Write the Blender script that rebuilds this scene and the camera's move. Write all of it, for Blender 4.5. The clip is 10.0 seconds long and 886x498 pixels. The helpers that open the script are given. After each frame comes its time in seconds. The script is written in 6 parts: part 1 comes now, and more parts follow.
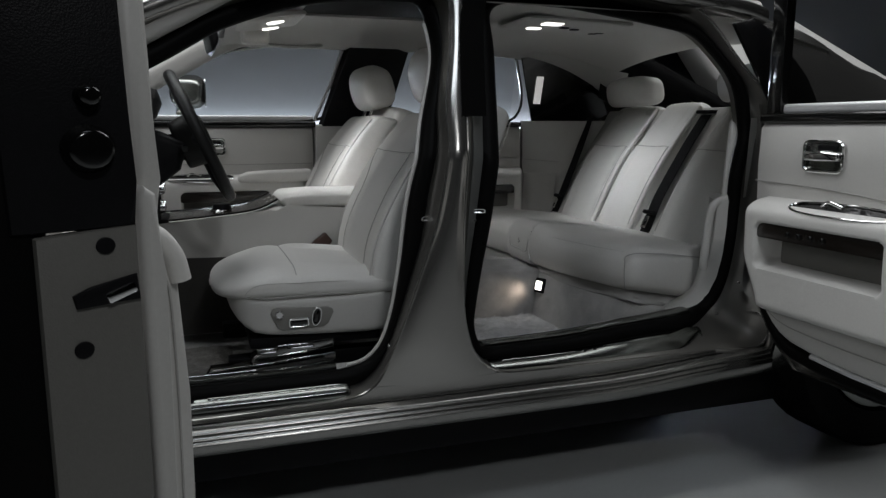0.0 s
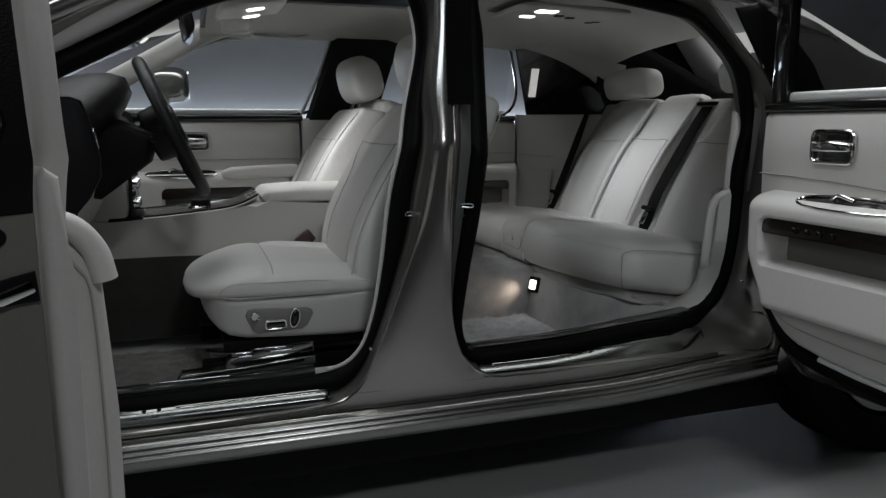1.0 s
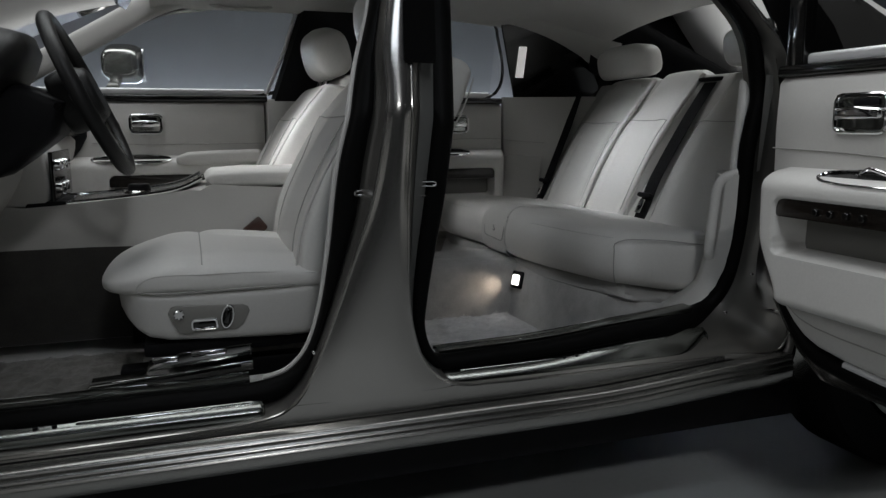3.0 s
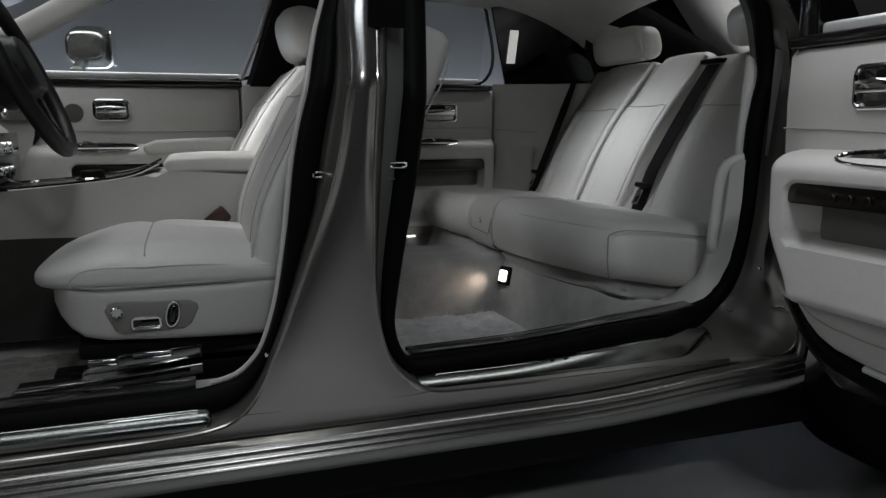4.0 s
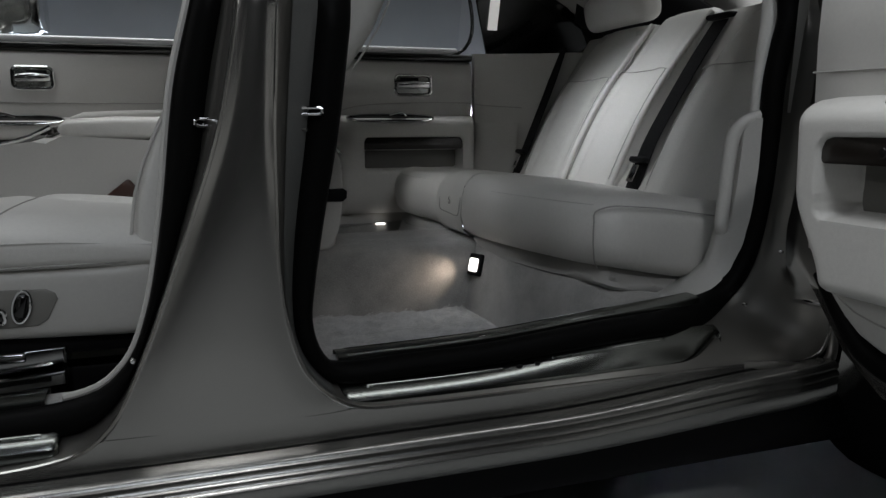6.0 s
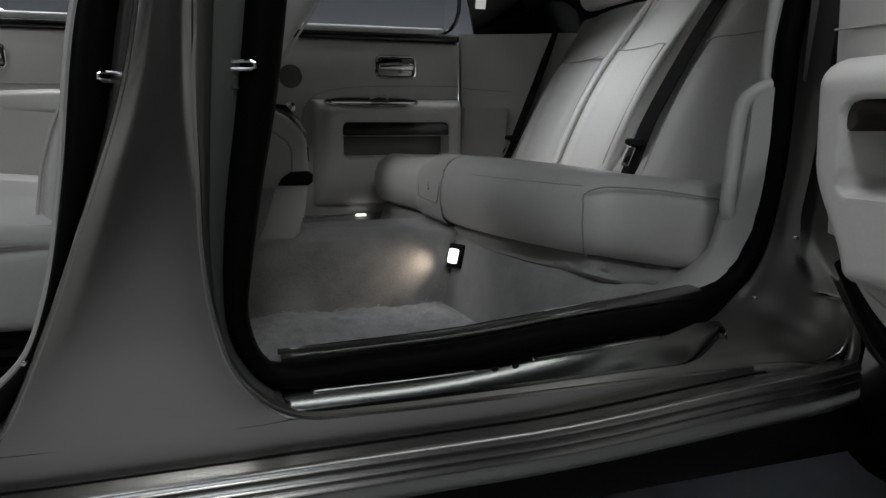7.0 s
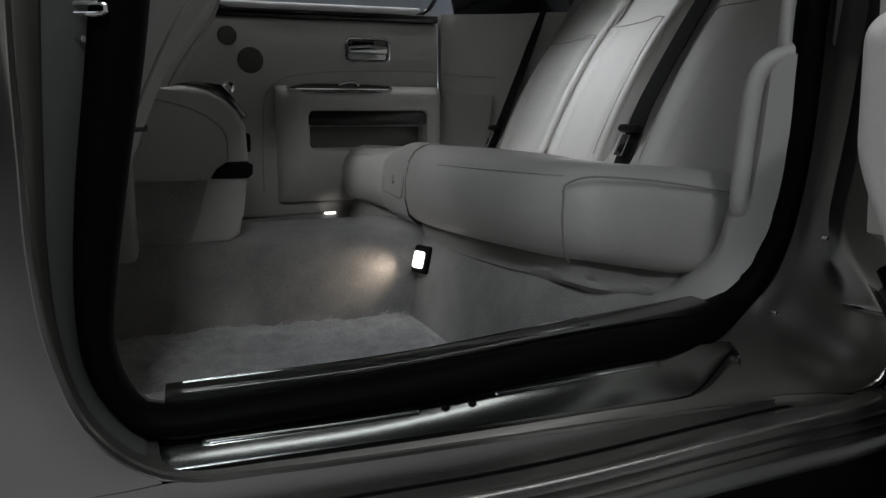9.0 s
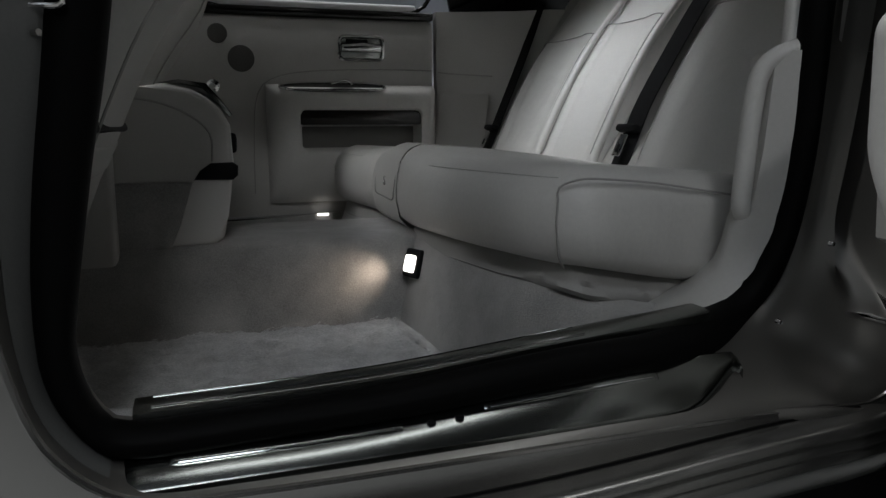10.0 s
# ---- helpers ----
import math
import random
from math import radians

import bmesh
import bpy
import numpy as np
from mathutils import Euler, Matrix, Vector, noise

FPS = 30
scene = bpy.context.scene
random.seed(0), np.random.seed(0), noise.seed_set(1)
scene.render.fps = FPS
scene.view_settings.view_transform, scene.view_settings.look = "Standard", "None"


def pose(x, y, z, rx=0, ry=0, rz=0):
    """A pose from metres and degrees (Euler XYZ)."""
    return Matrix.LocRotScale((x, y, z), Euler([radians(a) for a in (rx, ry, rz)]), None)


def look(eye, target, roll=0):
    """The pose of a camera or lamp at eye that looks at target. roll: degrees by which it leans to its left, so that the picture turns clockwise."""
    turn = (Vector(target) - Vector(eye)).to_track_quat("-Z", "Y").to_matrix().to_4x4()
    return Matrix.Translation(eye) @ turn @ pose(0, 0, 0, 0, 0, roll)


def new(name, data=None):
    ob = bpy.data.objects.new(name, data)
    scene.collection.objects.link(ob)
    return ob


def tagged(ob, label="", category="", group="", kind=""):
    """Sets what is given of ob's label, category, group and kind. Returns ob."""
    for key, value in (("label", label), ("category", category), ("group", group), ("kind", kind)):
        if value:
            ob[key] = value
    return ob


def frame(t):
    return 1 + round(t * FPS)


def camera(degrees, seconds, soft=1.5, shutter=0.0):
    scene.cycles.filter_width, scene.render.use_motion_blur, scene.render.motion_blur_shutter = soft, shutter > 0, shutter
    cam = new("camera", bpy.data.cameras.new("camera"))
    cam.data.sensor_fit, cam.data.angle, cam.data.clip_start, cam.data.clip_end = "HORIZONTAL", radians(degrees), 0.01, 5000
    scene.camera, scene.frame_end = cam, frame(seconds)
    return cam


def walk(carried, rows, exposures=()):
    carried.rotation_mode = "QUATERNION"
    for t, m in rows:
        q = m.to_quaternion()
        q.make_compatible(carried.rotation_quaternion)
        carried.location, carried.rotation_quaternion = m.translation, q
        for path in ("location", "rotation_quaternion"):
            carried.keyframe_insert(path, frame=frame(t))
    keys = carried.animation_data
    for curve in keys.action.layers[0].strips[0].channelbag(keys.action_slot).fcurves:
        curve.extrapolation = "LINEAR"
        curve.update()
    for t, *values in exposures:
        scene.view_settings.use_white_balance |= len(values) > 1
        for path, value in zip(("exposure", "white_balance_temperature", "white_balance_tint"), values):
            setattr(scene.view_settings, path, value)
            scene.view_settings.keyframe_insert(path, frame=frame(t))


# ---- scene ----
cam = camera(62.0, 10.0, soft=1.4)
PATH = [
    (0, (-0.598, -2.645, 1.057), (0.04, -0.777, 0.731), -0.0),
    (0.5, (-0.567, -2.601, 1.046), (0.072, -0.734, 0.719), -0.1),
    (1, (-0.528, -2.55, 1.033), (0.11, -0.684, 0.705), -0.1),
    (1.5, (-0.488, -2.499, 1.014), (0.15, -0.632, 0.689), -0.1),
    (2, (-0.445, -2.443, 0.996), (0.193, -0.575, 0.671), -0.1),
    (2.5, (-0.402, -2.387, 0.977), (0.234, -0.519, 0.652), -0.2),
    (4, (-0.248, -2.181, 0.907), (0.389, -0.313, 0.582), -0.1),
    (4.5, (-0.195, -2.113, 0.884), (0.44, -0.244, 0.56), -0.1),
    (5, (-0.139, -2.043, 0.861), (0.493, -0.173, 0.536), -0.2),
    (5.5, (-0.092, -1.979, 0.839), (0.539, -0.11, 0.514), -0.2),
    (7, (0.059, -1.774, 0.765), (0.691, 0.095, 0.437), -0.1),
    (7.5, (0.104, -1.713, 0.746), (0.736, 0.156, 0.418), -0.2),
    (8, (0.141, -1.661, 0.737), (0.773, 0.208, 0.407), -0.2),
    (8.5, (0.175, -1.615, 0.734), (0.806, 0.254, 0.404), -0.3),
    (9, (0.202, -1.58, 0.734), (0.832, 0.289, 0.403), -0.3),
    (9.5, (0.22, -1.556, 0.733), (0.85, 0.313, 0.402), -0.3),
    (10, (0.231, -1.542, 0.734), (0.861, 0.327, 0.402), -0.3),
]
walk(cam, [(t, look(eye, target, roll)) for t, eye, target, roll in PATH])

# ---------------------------------------------------------------- light
world = bpy.data.worlds.new("studio")
scene.world = world
world.use_nodes = True
world.node_tree.nodes["Background"].inputs[0].default_value = (0.55, 0.6, 0.66, 1)
world.node_tree.nodes["Background"].inputs[1].default_value = 0.002


def area_lamp(name, m, sx, sy, watts, colour, spread=180):
    lamp = bpy.data.lights.new(name, "AREA")
    lamp.shape, lamp.size, lamp.size_y, lamp.energy, lamp.color = "RECTANGLE", sx, sy, watts, colour
    lamp.spread = radians(spread)
    ob = new(name, lamp)
    ob.matrix_basis = m
    return ob


# overhead softbox, a second one high in front of the camera, a small key lamp behind it, a floor wash at the far wall
area_lamp("softbox_overhead", look((0.45, 0.34, 3.7), (0.45, 0.34, 0)), 5.5, 2.3, 114, (0.98, 1.0, 1.02), 155)
area_lamp("softbox_near", look((-0.15, -2.15, 3.0), (0.15, -0.45, 0.45)), 1.2, 0.5, 1.5, (0.92, 1.0, 1.10), 75)
area_lamp("softbox_front", look((-3.3, -1.15, 2.7), (1.0, -1.3, 0.9)), 0.9, 1.2, 15, (0.98, 1.0, 1.02))
area_lamp("key_lamp", look((0.05, -3.9, 3.0), (0.15, -0.7, 0.4)), 0.5, 0.3, 16, (0.98, 1.0, 1.02))
area_lamp("floor_wash", look((1.2, 5.44, 0.95), (1.2, 5.6, 1.01)), 13.0, 0.08, 900, (0.88, 0.95, 1.06))
# lamps of the car's own roof console and footwells
area_lamp("dome_lamp", look((0.74, 0.02, 1.415), (1.17, 0.10, 0.83)), 0.16, 0.12, 0.72, (0.96, 1.0, 1.05), 66)
area_lamp("map_lamp_light", look((-0.31, 0.03, 1.395), (0.03, 0.14, 0.78)), 0.16, 0.14, 1.35, (0.98, 1.0, 1.02), 84)
area_lamp("footwell_lamp_near", look((0.596, -0.215, 0.470), (0.52, -0.16, 0.445)), 0.02, 0.02, 0.022, (1.0, 0.82, 0.66), 75)

# ---------------------------------------------------------------- materials


def mat(name, base, rough=0.5, metal=0.0, coat=0.0, vary=0.06, scale=6.0, grain=120.0, bump=0.0, bump_scale=400.0, sheen=0.0, rvary=0.0, spec=0.5, wrinkle=0.0):
    m = bpy.data.materials.new(name)
    m.use_nodes = True
    nt = m.node_tree
    b = nt.nodes["Principled BSDF"]
    b.inputs["Roughness"].default_value = rough
    b.inputs["Metallic"].default_value = metal
    b.inputs["Coat Weight"].default_value = coat
    b.inputs["Coat Roughness"].default_value = 0.06
    b.inputs["Sheen Weight"].default_value = sheen
    b.inputs["Specular IOR Level"].default_value = spec
    tc = nt.nodes.new("ShaderNodeTexCoord")
    n1 = nt.nodes.new("ShaderNodeTexNoise")
    n1.inputs["Scale"].default_value, n1.inputs["Detail"].default_value = scale, 5
    n2 = nt.nodes.new("ShaderNodeTexNoise")
    n2.inputs["Scale"].default_value, n2.inputs["Detail"].default_value = grain, 3
    nt.links.new(tc.outputs["Object"], n1.inputs["Vector"])
    nt.links.new(tc.outputs["Object"], n2.inputs["Vector"])
    mx = nt.nodes.new("ShaderNodeMix")
    mx.data_type = "FLOAT"
    mx.inputs[0].default_value = 0.45
    nt.links.new(n1.outputs[0], mx.inputs[2])
    nt.links.new(n2.outputs[0], mx.inputs[3])
    ramp = nt.nodes.new("ShaderNodeValToRGB")
    ramp.color_ramp.elements[0].position, ramp.color_ramp.elements[1].position = 0.3, 0.7
    ramp.color_ramp.elements[0].color = (*[c * (1 - vary) for c in base], 1)
    ramp.color_ramp.elements[1].color = (*[min(1, c * (1 + vary)) for c in base], 1)
    nt.links.new(mx.outputs[0], ramp.inputs[0])
    nt.links.new(ramp.outputs[0], b.inputs["Base Color"])
    if rvary:
        mr = nt.nodes.new("ShaderNodeMapRange")
        mr.inputs[3].default_value, mr.inputs[4].default_value = max(0.02, rough - rvary), rough + rvary
        nt.links.new(n1.outputs[0], mr.inputs[0])
        nt.links.new(mr.outputs[0], b.inputs["Roughness"])
    if bump:
        v = nt.nodes.new("ShaderNodeTexVoronoi")
        v.inputs["Scale"].default_value = bump_scale
        nt.links.new(tc.outputs["Object"], v.inputs["Vector"])
        bp = nt.nodes.new("ShaderNodeBump")
        bp.inputs["Strength"].default_value, bp.inputs["Distance"].default_value = bump, 0.0015
        nt.links.new(v.outputs["Distance"], bp.inputs["Height"])
        if wrinkle:
            n3 = nt.nodes.new("ShaderNodeTexNoise")
            n3.inputs["Scale"].default_value, n3.inputs["Detail"].default_value, n3.inputs["Distortion"].default_value = 17, 4, 0.6
            nt.links.new(tc.outputs["Object"], n3.inputs["Vector"])
            bw = nt.nodes.new("ShaderNodeBump")
            bw.inputs["Strength"].default_value, bw.inputs["Distance"].default_value = wrinkle, 0.006
            nt.links.new(n3.outputs[0], bw.inputs["Height"])
            nt.links.new(bw.outputs[0], bp.inputs["Normal"])
        nt.links.new(bp.outputs[0], b.inputs["Normal"])
    return m


def glow_mat(name, colour, strength):
    m = bpy.data.materials.new(name)
    m.use_nodes = True
    b = m.node_tree.nodes["Principled BSDF"]
    b.inputs["Base Color"].default_value = (0.8, 0.8, 0.8, 1)
    b.inputs["Emission Color"].default_value = (*colour, 1)
    b.inputs["Emission Strength"].default_value = strength
    return m


def glass_mat(name, tint):
    m = bpy.data.materials.new(name)
    m.use_nodes = True
    nt = m.node_tree
    nt.nodes.remove(nt.nodes["Principled BSDF"])
    out = nt.nodes["Material Output"]
    tr = nt.nodes.new("ShaderNodeBsdfTransparent")
    tr.inputs[0].default_value = (*tint, 1)
    gl = nt.nodes.new("ShaderNodeBsdfGlossy")
    gl.inputs["Roughness"].default_value = 0.02
    fr = nt.nodes.new("ShaderNodeFresnel")
    fr.inputs[0].default_value = 1.22
    mx = nt.nodes.new("ShaderNodeMixShader")
    nt.links.new(fr.outputs[0], mx.inputs[0])
    nt.links.new(tr.outputs[0], mx.inputs[1])
    nt.links.new(gl.outputs[0], mx.inputs[2])
    nt.links.new(mx.outputs[0], out.inputs[0])
    return m


PAINT = mat("grey_metallic_paint", (0.35, 0.343, 0.328), 0.205, 0.90, 0.4, 0.04, 3, 900, rvary=0.03)
# body paint made matte for the jambs and darkened to carry their shade
SHADEPAINT = mat("grey_paint_jamb_shade", (0.215, 0.208, 0.195), 0.37, 0.80, 0.15, 0.06, 4, 700, rvary=0.03)
RIB = mat("brushed_sill_metal", (0.27, 0.267, 0.255), 0.27, 0.9, 0.3, 0.05, 4, 500)
LEATHER = mat("cream_leather", (0.66, 0.65, 0.625), 0.42, 0, 0, 0.05, 5, 160, 0.16, 800, rvary=0.05, wrinkle=0.35)
PIPING = mat("cream_leather_piping", (0.58, 0.57, 0.55), 0.45, 0, 0, 0.05, 9, 200, 0.2, 500)
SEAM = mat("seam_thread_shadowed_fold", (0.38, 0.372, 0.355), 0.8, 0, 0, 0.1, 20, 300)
TRIM = mat("cream_trim_panel", (0.53, 0.522, 0.50), 0.5, 0, 0, 0.05, 4, 200, 0.12, 900)
LINING = mat("headliner_cloth", (0.41, 0.404, 0.386), 0.9, 0, 0, 0.04, 6, 500, 0.3, 900, sheen=0.3)
CARPET = mat("grey_carpet", (0.40, 0.394, 0.38), 0.95, 0, 0, 0.34, 15, 380, 0.9, 800, sheen=0.4, wrinkle=0.6)
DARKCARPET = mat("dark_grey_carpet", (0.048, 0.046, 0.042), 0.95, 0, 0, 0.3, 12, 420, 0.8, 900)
SKIRT = mat("grey_skirt_cloth", (0.40, 0.395, 0.38), 0.9, 0, 0, 0.08, 12, 400, 0.4, 900)
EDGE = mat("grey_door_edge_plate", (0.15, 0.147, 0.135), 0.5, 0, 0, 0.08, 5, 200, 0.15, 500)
GUN = mat("dark_polished_metal", (0.45, 0.45, 0.45), 0.10, 1, 0, 0.1, 6, 200)
# dark grey that stands for shade on the rear jamb's paint
JAMBSHADE = mat("dark_jamb_shade", (0.105, 0.107, 0.103), 0.35, 0, 0.2, 0.1, 6, 300)
WOOL = mat("lambswool_pile", (0.58, 0.575, 0.57), 0.9, 0, 0, 0.40, 34, 300, 0.9, 420, sheen=0.5)
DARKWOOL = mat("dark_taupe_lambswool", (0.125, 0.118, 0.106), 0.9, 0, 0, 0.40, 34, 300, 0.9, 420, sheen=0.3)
RUBBER = mat("black_rubber", (0.0035, 0.0035, 0.0035), 0.5, 0, 0, 0.2, 6, 200, spec=0.05)
BLACK = mat("black_trim", (0.008, 0.008, 0.009), 0.45, 0, 0, 0.2, 6, 200, 0.2, 500, spec=0.1)
GLOSS = mat("black_gloss_trim", (0.005, 0.005, 0.005), 0.12, 0, 0.3, 0.1, 6, 100)
DARKLEATHER = mat("black_leather", (0.010, 0.010, 0.010), 0.4, 0, 0, 0.15, 8, 160, 0.4, 420, spec=0.3)
CHROME = mat("chrome", (0.75, 0.75, 0.75), 0.07, 1, 0, 0.04, 8, 100)
SATIN = mat("polished_steel_plate", (0.27, 0.282, 0.268), 0.19, 1, 0, 0.06, 5, 300, rvary=0.03)
WOOD = mat("dark_walnut_veneer", (0.013, 0.010, 0.008), 0.25, 0, 0.15, 0.5, 7, 45)
WEB = mat("black_belt_webbing", (0.008, 0.008, 0.009), 0.7, 0, 0, 0.2, 10, 700, 0.6, 900, spec=0.15)
BROWN = mat("dark_red_brown_buckle", (0.045, 0.018, 0.012), 0.35, 0, 0, 0.1, 8, 100)
GREYP = mat("grey_switch_plate", (0.22, 0.215, 0.20), 0.4, 0, 0, 0.05, 8, 300)
GRILLE = mat("grey_speaker_mesh", (0.13, 0.127, 0.12), 0.6, 0.3, 0, 0.2, 12, 900, 0.8, 1200)
GLASS = glass_mat("clear_glass", (0.86, 0.89, 0.88))
LAMPGLOW = glow_mat("lit_lamp_lens", (1.0, 0.96, 0.9), 2.6)
# black for the added walls, to swallow fill and reflections
BLACKWALL = mat("light_cutting_black", (0.02, 0.02, 0.02), 0.9, 0, 0, 0.2, 2, 60)
SLIMGLOW = glow_mat("dim_pale_glow", (1.0, 0.98, 0.95), 0.35)
BRIGHT = mat("satin_brightwork", (0.82, 0.82, 0.83), 0.34, 0.55, 0, 0.04, 8, 100)
FLOORM = mat("studio_floor_paint", (0.44, 0.452, 0.450), 0.42, 0, 0, 0.05, 1.2, 60, rvary=0.05)
WALLM = mat("studio_wall_paint", (0.34, 0.35, 0.37), 0.85, 0, 0, 0.03, 0.7, 40)
TYRE = mat("tyre_rubber", (0.007, 0.007, 0.007), 0.85, spec=0.1)


# ---------------------------------------------------------------- modelling helpers


def part(name, bm, material, parent=None, label="", sharp=38.0):
    """One bmesh as one mesh object under its thing or part."""
    bmesh.ops.remove_doubles(bm, verts=bm.verts, dist=1e-5)
    bmesh.ops.recalc_face_normals(bm, faces=bm.faces)
    me = bpy.data.meshes.new(name)
    bm.to_mesh(me)
    bm.free()
    me.materials.append(material)
    me.polygons.foreach_set("use_smooth", [True] * len(me.polygons))
    me.set_sharp_from_angle(angle=radians(sharp))
    ob = new(name, me)
    ob.parent = parent
    if label:
        tagged(ob, label)
    return ob


def V(*a):
    return Vector(a)


def spline(pts, n, closed=False):
    """n points along a Catmull-Rom curve through pts, evenly by chord."""
    pts = [Vector(p) for p in pts]
    k = len(pts)
    dense = []
    for i in range(k if closed else k - 1):
        if closed:
            a, b, c, d = (pts[(i + j - 1) % k] for j in range(4))
        else:
            b, c = pts[i], pts[i + 1]
            a = pts[i - 1] if i else b * 2 - c
            d = pts[i + 2] if i + 2 < k else c * 2 - b
        for s in range(16):
            t = s / 16
            dense.append(0.5 * ((2 * b) + (c - a) * t + (2 * a - 5 * b + 4 * c - d) * t * t + (3 * b - a - 3 * c + d) * t ** 3))
    dense.append(dense[0] if closed else pts[-1])
    cum = [0.0]
    for p, q in zip(dense, dense[1:]):
        cum.append(cum[-1] + (q - p).length)
    out, j = [], 0
    total = cum[-1]
    for i in range(n):
        s = total * i / (n if closed else n - 1)
        while j < len(cum) - 2 and cum[j + 1] < s:
            j += 1
        seg = cum[j + 1] - cum[j]
        out.append(dense[j].lerp(dense[j + 1], (s - cum[j]) / seg if seg else 0))
    return out


def skin(bm, rings, closed=True, cap=(False, False), loop=False):
    """Quads between rings of the same number of points."""
    vs = [[bm.verts.new(p) for p in r] for r in rings]
    n = len(vs[0])
    pairs = list(zip(vs, vs[1:])) + ([(vs[-1], vs[0])] if loop else [])
    for a, b in pairs:
        for i in range(n if closed else n - 1):
            j = (i + 1) % n
            bm.faces.new((a[i], a[j], b[j], b[i]))
    if cap[0]:
        bm.faces.new(vs[0][::-1])
    if cap[1]:
        bm.faces.new(vs[-1])
    return bm


def tube(pts, r, n=8, bm=None, closed=False):
    """A round bar along points."""
    bm = bm or bmesh.new()
    pts = [Vector(p) for p in pts]
    k = len(pts)
    rings = []
    up = None
    for i, p in enumerate(pts):
        a = pts[i - 1] if (i or closed) else p
        b = pts[(i + 1) % k] if (i + 1 < k or closed) else p
        t = (b - a).normalized()
        if up is None:
            up = t.orthogonal().normalized()
        up = (up - t * up.dot(t)).normalized()
        side = t.cross(up)
        rings.append([p + (up * math.cos(q) + side * math.sin(q)) * r for q in (2 * math.pi * j / n for j in range(n))])
    skin(bm, rings, True, (not closed, not closed), closed)
    return bm


def rbox(c, s, r=0.004, seg=2, m=None, bm=None):
    """A box of size s round c with rounded edges; m turns it about c."""
    own = bmesh.new()
    bmesh.ops.create_cube(own, size=1.0)
    for v in own.verts:
        v.co = Vector((v.co.x * s[0], v.co.y * s[1], v.co.z * s[2]))
    r = min(r, min(s) * 0.49)
    if r > 0:
        bmesh.ops.bevel(own, geom=own.edges, offset=r, segments=seg, profile=0.5, affect="EDGES")
    mm = Matrix.Translation(c) @ (m if m else Matrix())
    own.transform(mm)
    if bm is None:
        return own
    me = bpy.data.meshes.new("tmp")
    own.to_mesh(me)
    own.free()
    bm.from_mesh(me)
    bpy.data.meshes.remove(me)
    return bm


def prism(poly, depth, axis, at, r=0.003, seg=2, bm=None):
    """A polygon pushed out: poly in the two other axes, from at to at + depth along axis, rounded edges."""
    own = bmesh.new()
    order = {"x": (1, 2, 0), "y": (0, 2, 1), "z": (0, 1, 2)}[axis]

    def place(p, d):
        co = [0, 0, 0]
        co[order[0]], co[order[1]], co[order[2]] = p[0], p[1], d
        return co

    lo = [own.verts.new(place(p, at)) for p in poly]
    hi = [own.verts.new(place(p, at + depth)) for p in poly]
    n = len(poly)
    own.faces.new(lo)
    own.faces.new(hi[::-1])
    for i in range(n):
        own.faces.new((lo[i], hi[i], hi[(i + 1) % n], lo[(i + 1) % n]))
    if r > 0:
        rim = [e for e in own.edges if (e.verts[0] in lo) == (e.verts[1] in lo)]
        bmesh.ops.bevel(own, geom=rim, offset=r, segments=seg, profile=0.5, affect="EDGES")
    if bm is None:
        return own
    me = bpy.data.meshes.new("tmp")
    own.to_mesh(me)
    own.free()
    bm.from_mesh(me)
    bpy.data.meshes.remove(me)
    return bm


def round_rect(u0, u1, z0, z1, r, n=5):
    out = []
    for cu, cz, a0 in ((u1 - r, z1 - r, 0), (u0 + r, z1 - r, 90), (u0 + r, z0 + r, 180), (u1 - r, z0 + r, 270)):
        for i in range(n + 1):
            a = radians(a0 + 90 * i / n)
            out.append((cu + r * math.cos(a), cz + r * math.sin(a)))
    return out


def sup(a, e):
    c, s = math.cos(a), math.sin(a)
    return math.copysign(abs(c) ** (2 / e), c), math.copysign(abs(s) ** (2 / e), s)


def superloft(stations, n=36, e=4.0, ends=(0.03, 0.03), shape=None, bm=None):
    """A padded body: stations of (centre, half-width vector, half-height vector), rounded at both ends."""
    bm = bm or bmesh.new()
    st = [(Vector(c), Vector(u), Vector(v)) for c, u, v in stations]
    full = []
    for side in (0, 1):
        c, u, v = st[0] if side == 0 else st[-1]
        c2 = st[1][0] if side == 0 else st[-2][0]
        t = (c - c2).normalized()
        r = ends[side]
        caps = []
        for a in (88, 70, 50, 30, 14):
            q = radians(a)
            k = r * (1 - math.cos(q))
            caps.append((c + t * r * math.sin(q), u * max(0.05, 1 - k / u.length), v * max(0.05, 1 - k / v.length)))
        if side == 0:
            full = caps + st
        else:
            full = full + caps[::-1]
    rings = []
    for i, (c, u, v) in enumerate(full):
        ring = []
        for j in range(n):
            a = 2 * math.pi * (j + 0.5) / n
            x, y = sup(a, e)
            p = c + u * x + v * y
            if shape:
                p = p + v.normalized() * shape(x, y, i / (len(full) - 1))
            ring.append(p)
        rings.append(ring)
    skin(bm, rings, True, (True, True))
    return bm


def mix(a, b, t):
    return a + (b - a) * t


def smooth(a, b, x):
    t = min(1, max(0, (x - a) / (b - a)))
    return t * t * (3 - 2 * t)

# ---------------------------------------------------------------- studio
bm = bmesh.new()
rows = [[V(x, y, 0) for y in (-9.2, -5, -3, -1.5, 0, 2, 4.2, 5.6)] for x in (-9.2, -5, -2.5, 0, 2.5, 5, 9.2)]
skin(bm, rows, False)
tagged(part("floor", bm, FLOORM), "smooth dark grey painted studio floor under the car", "floor", kind="structure")


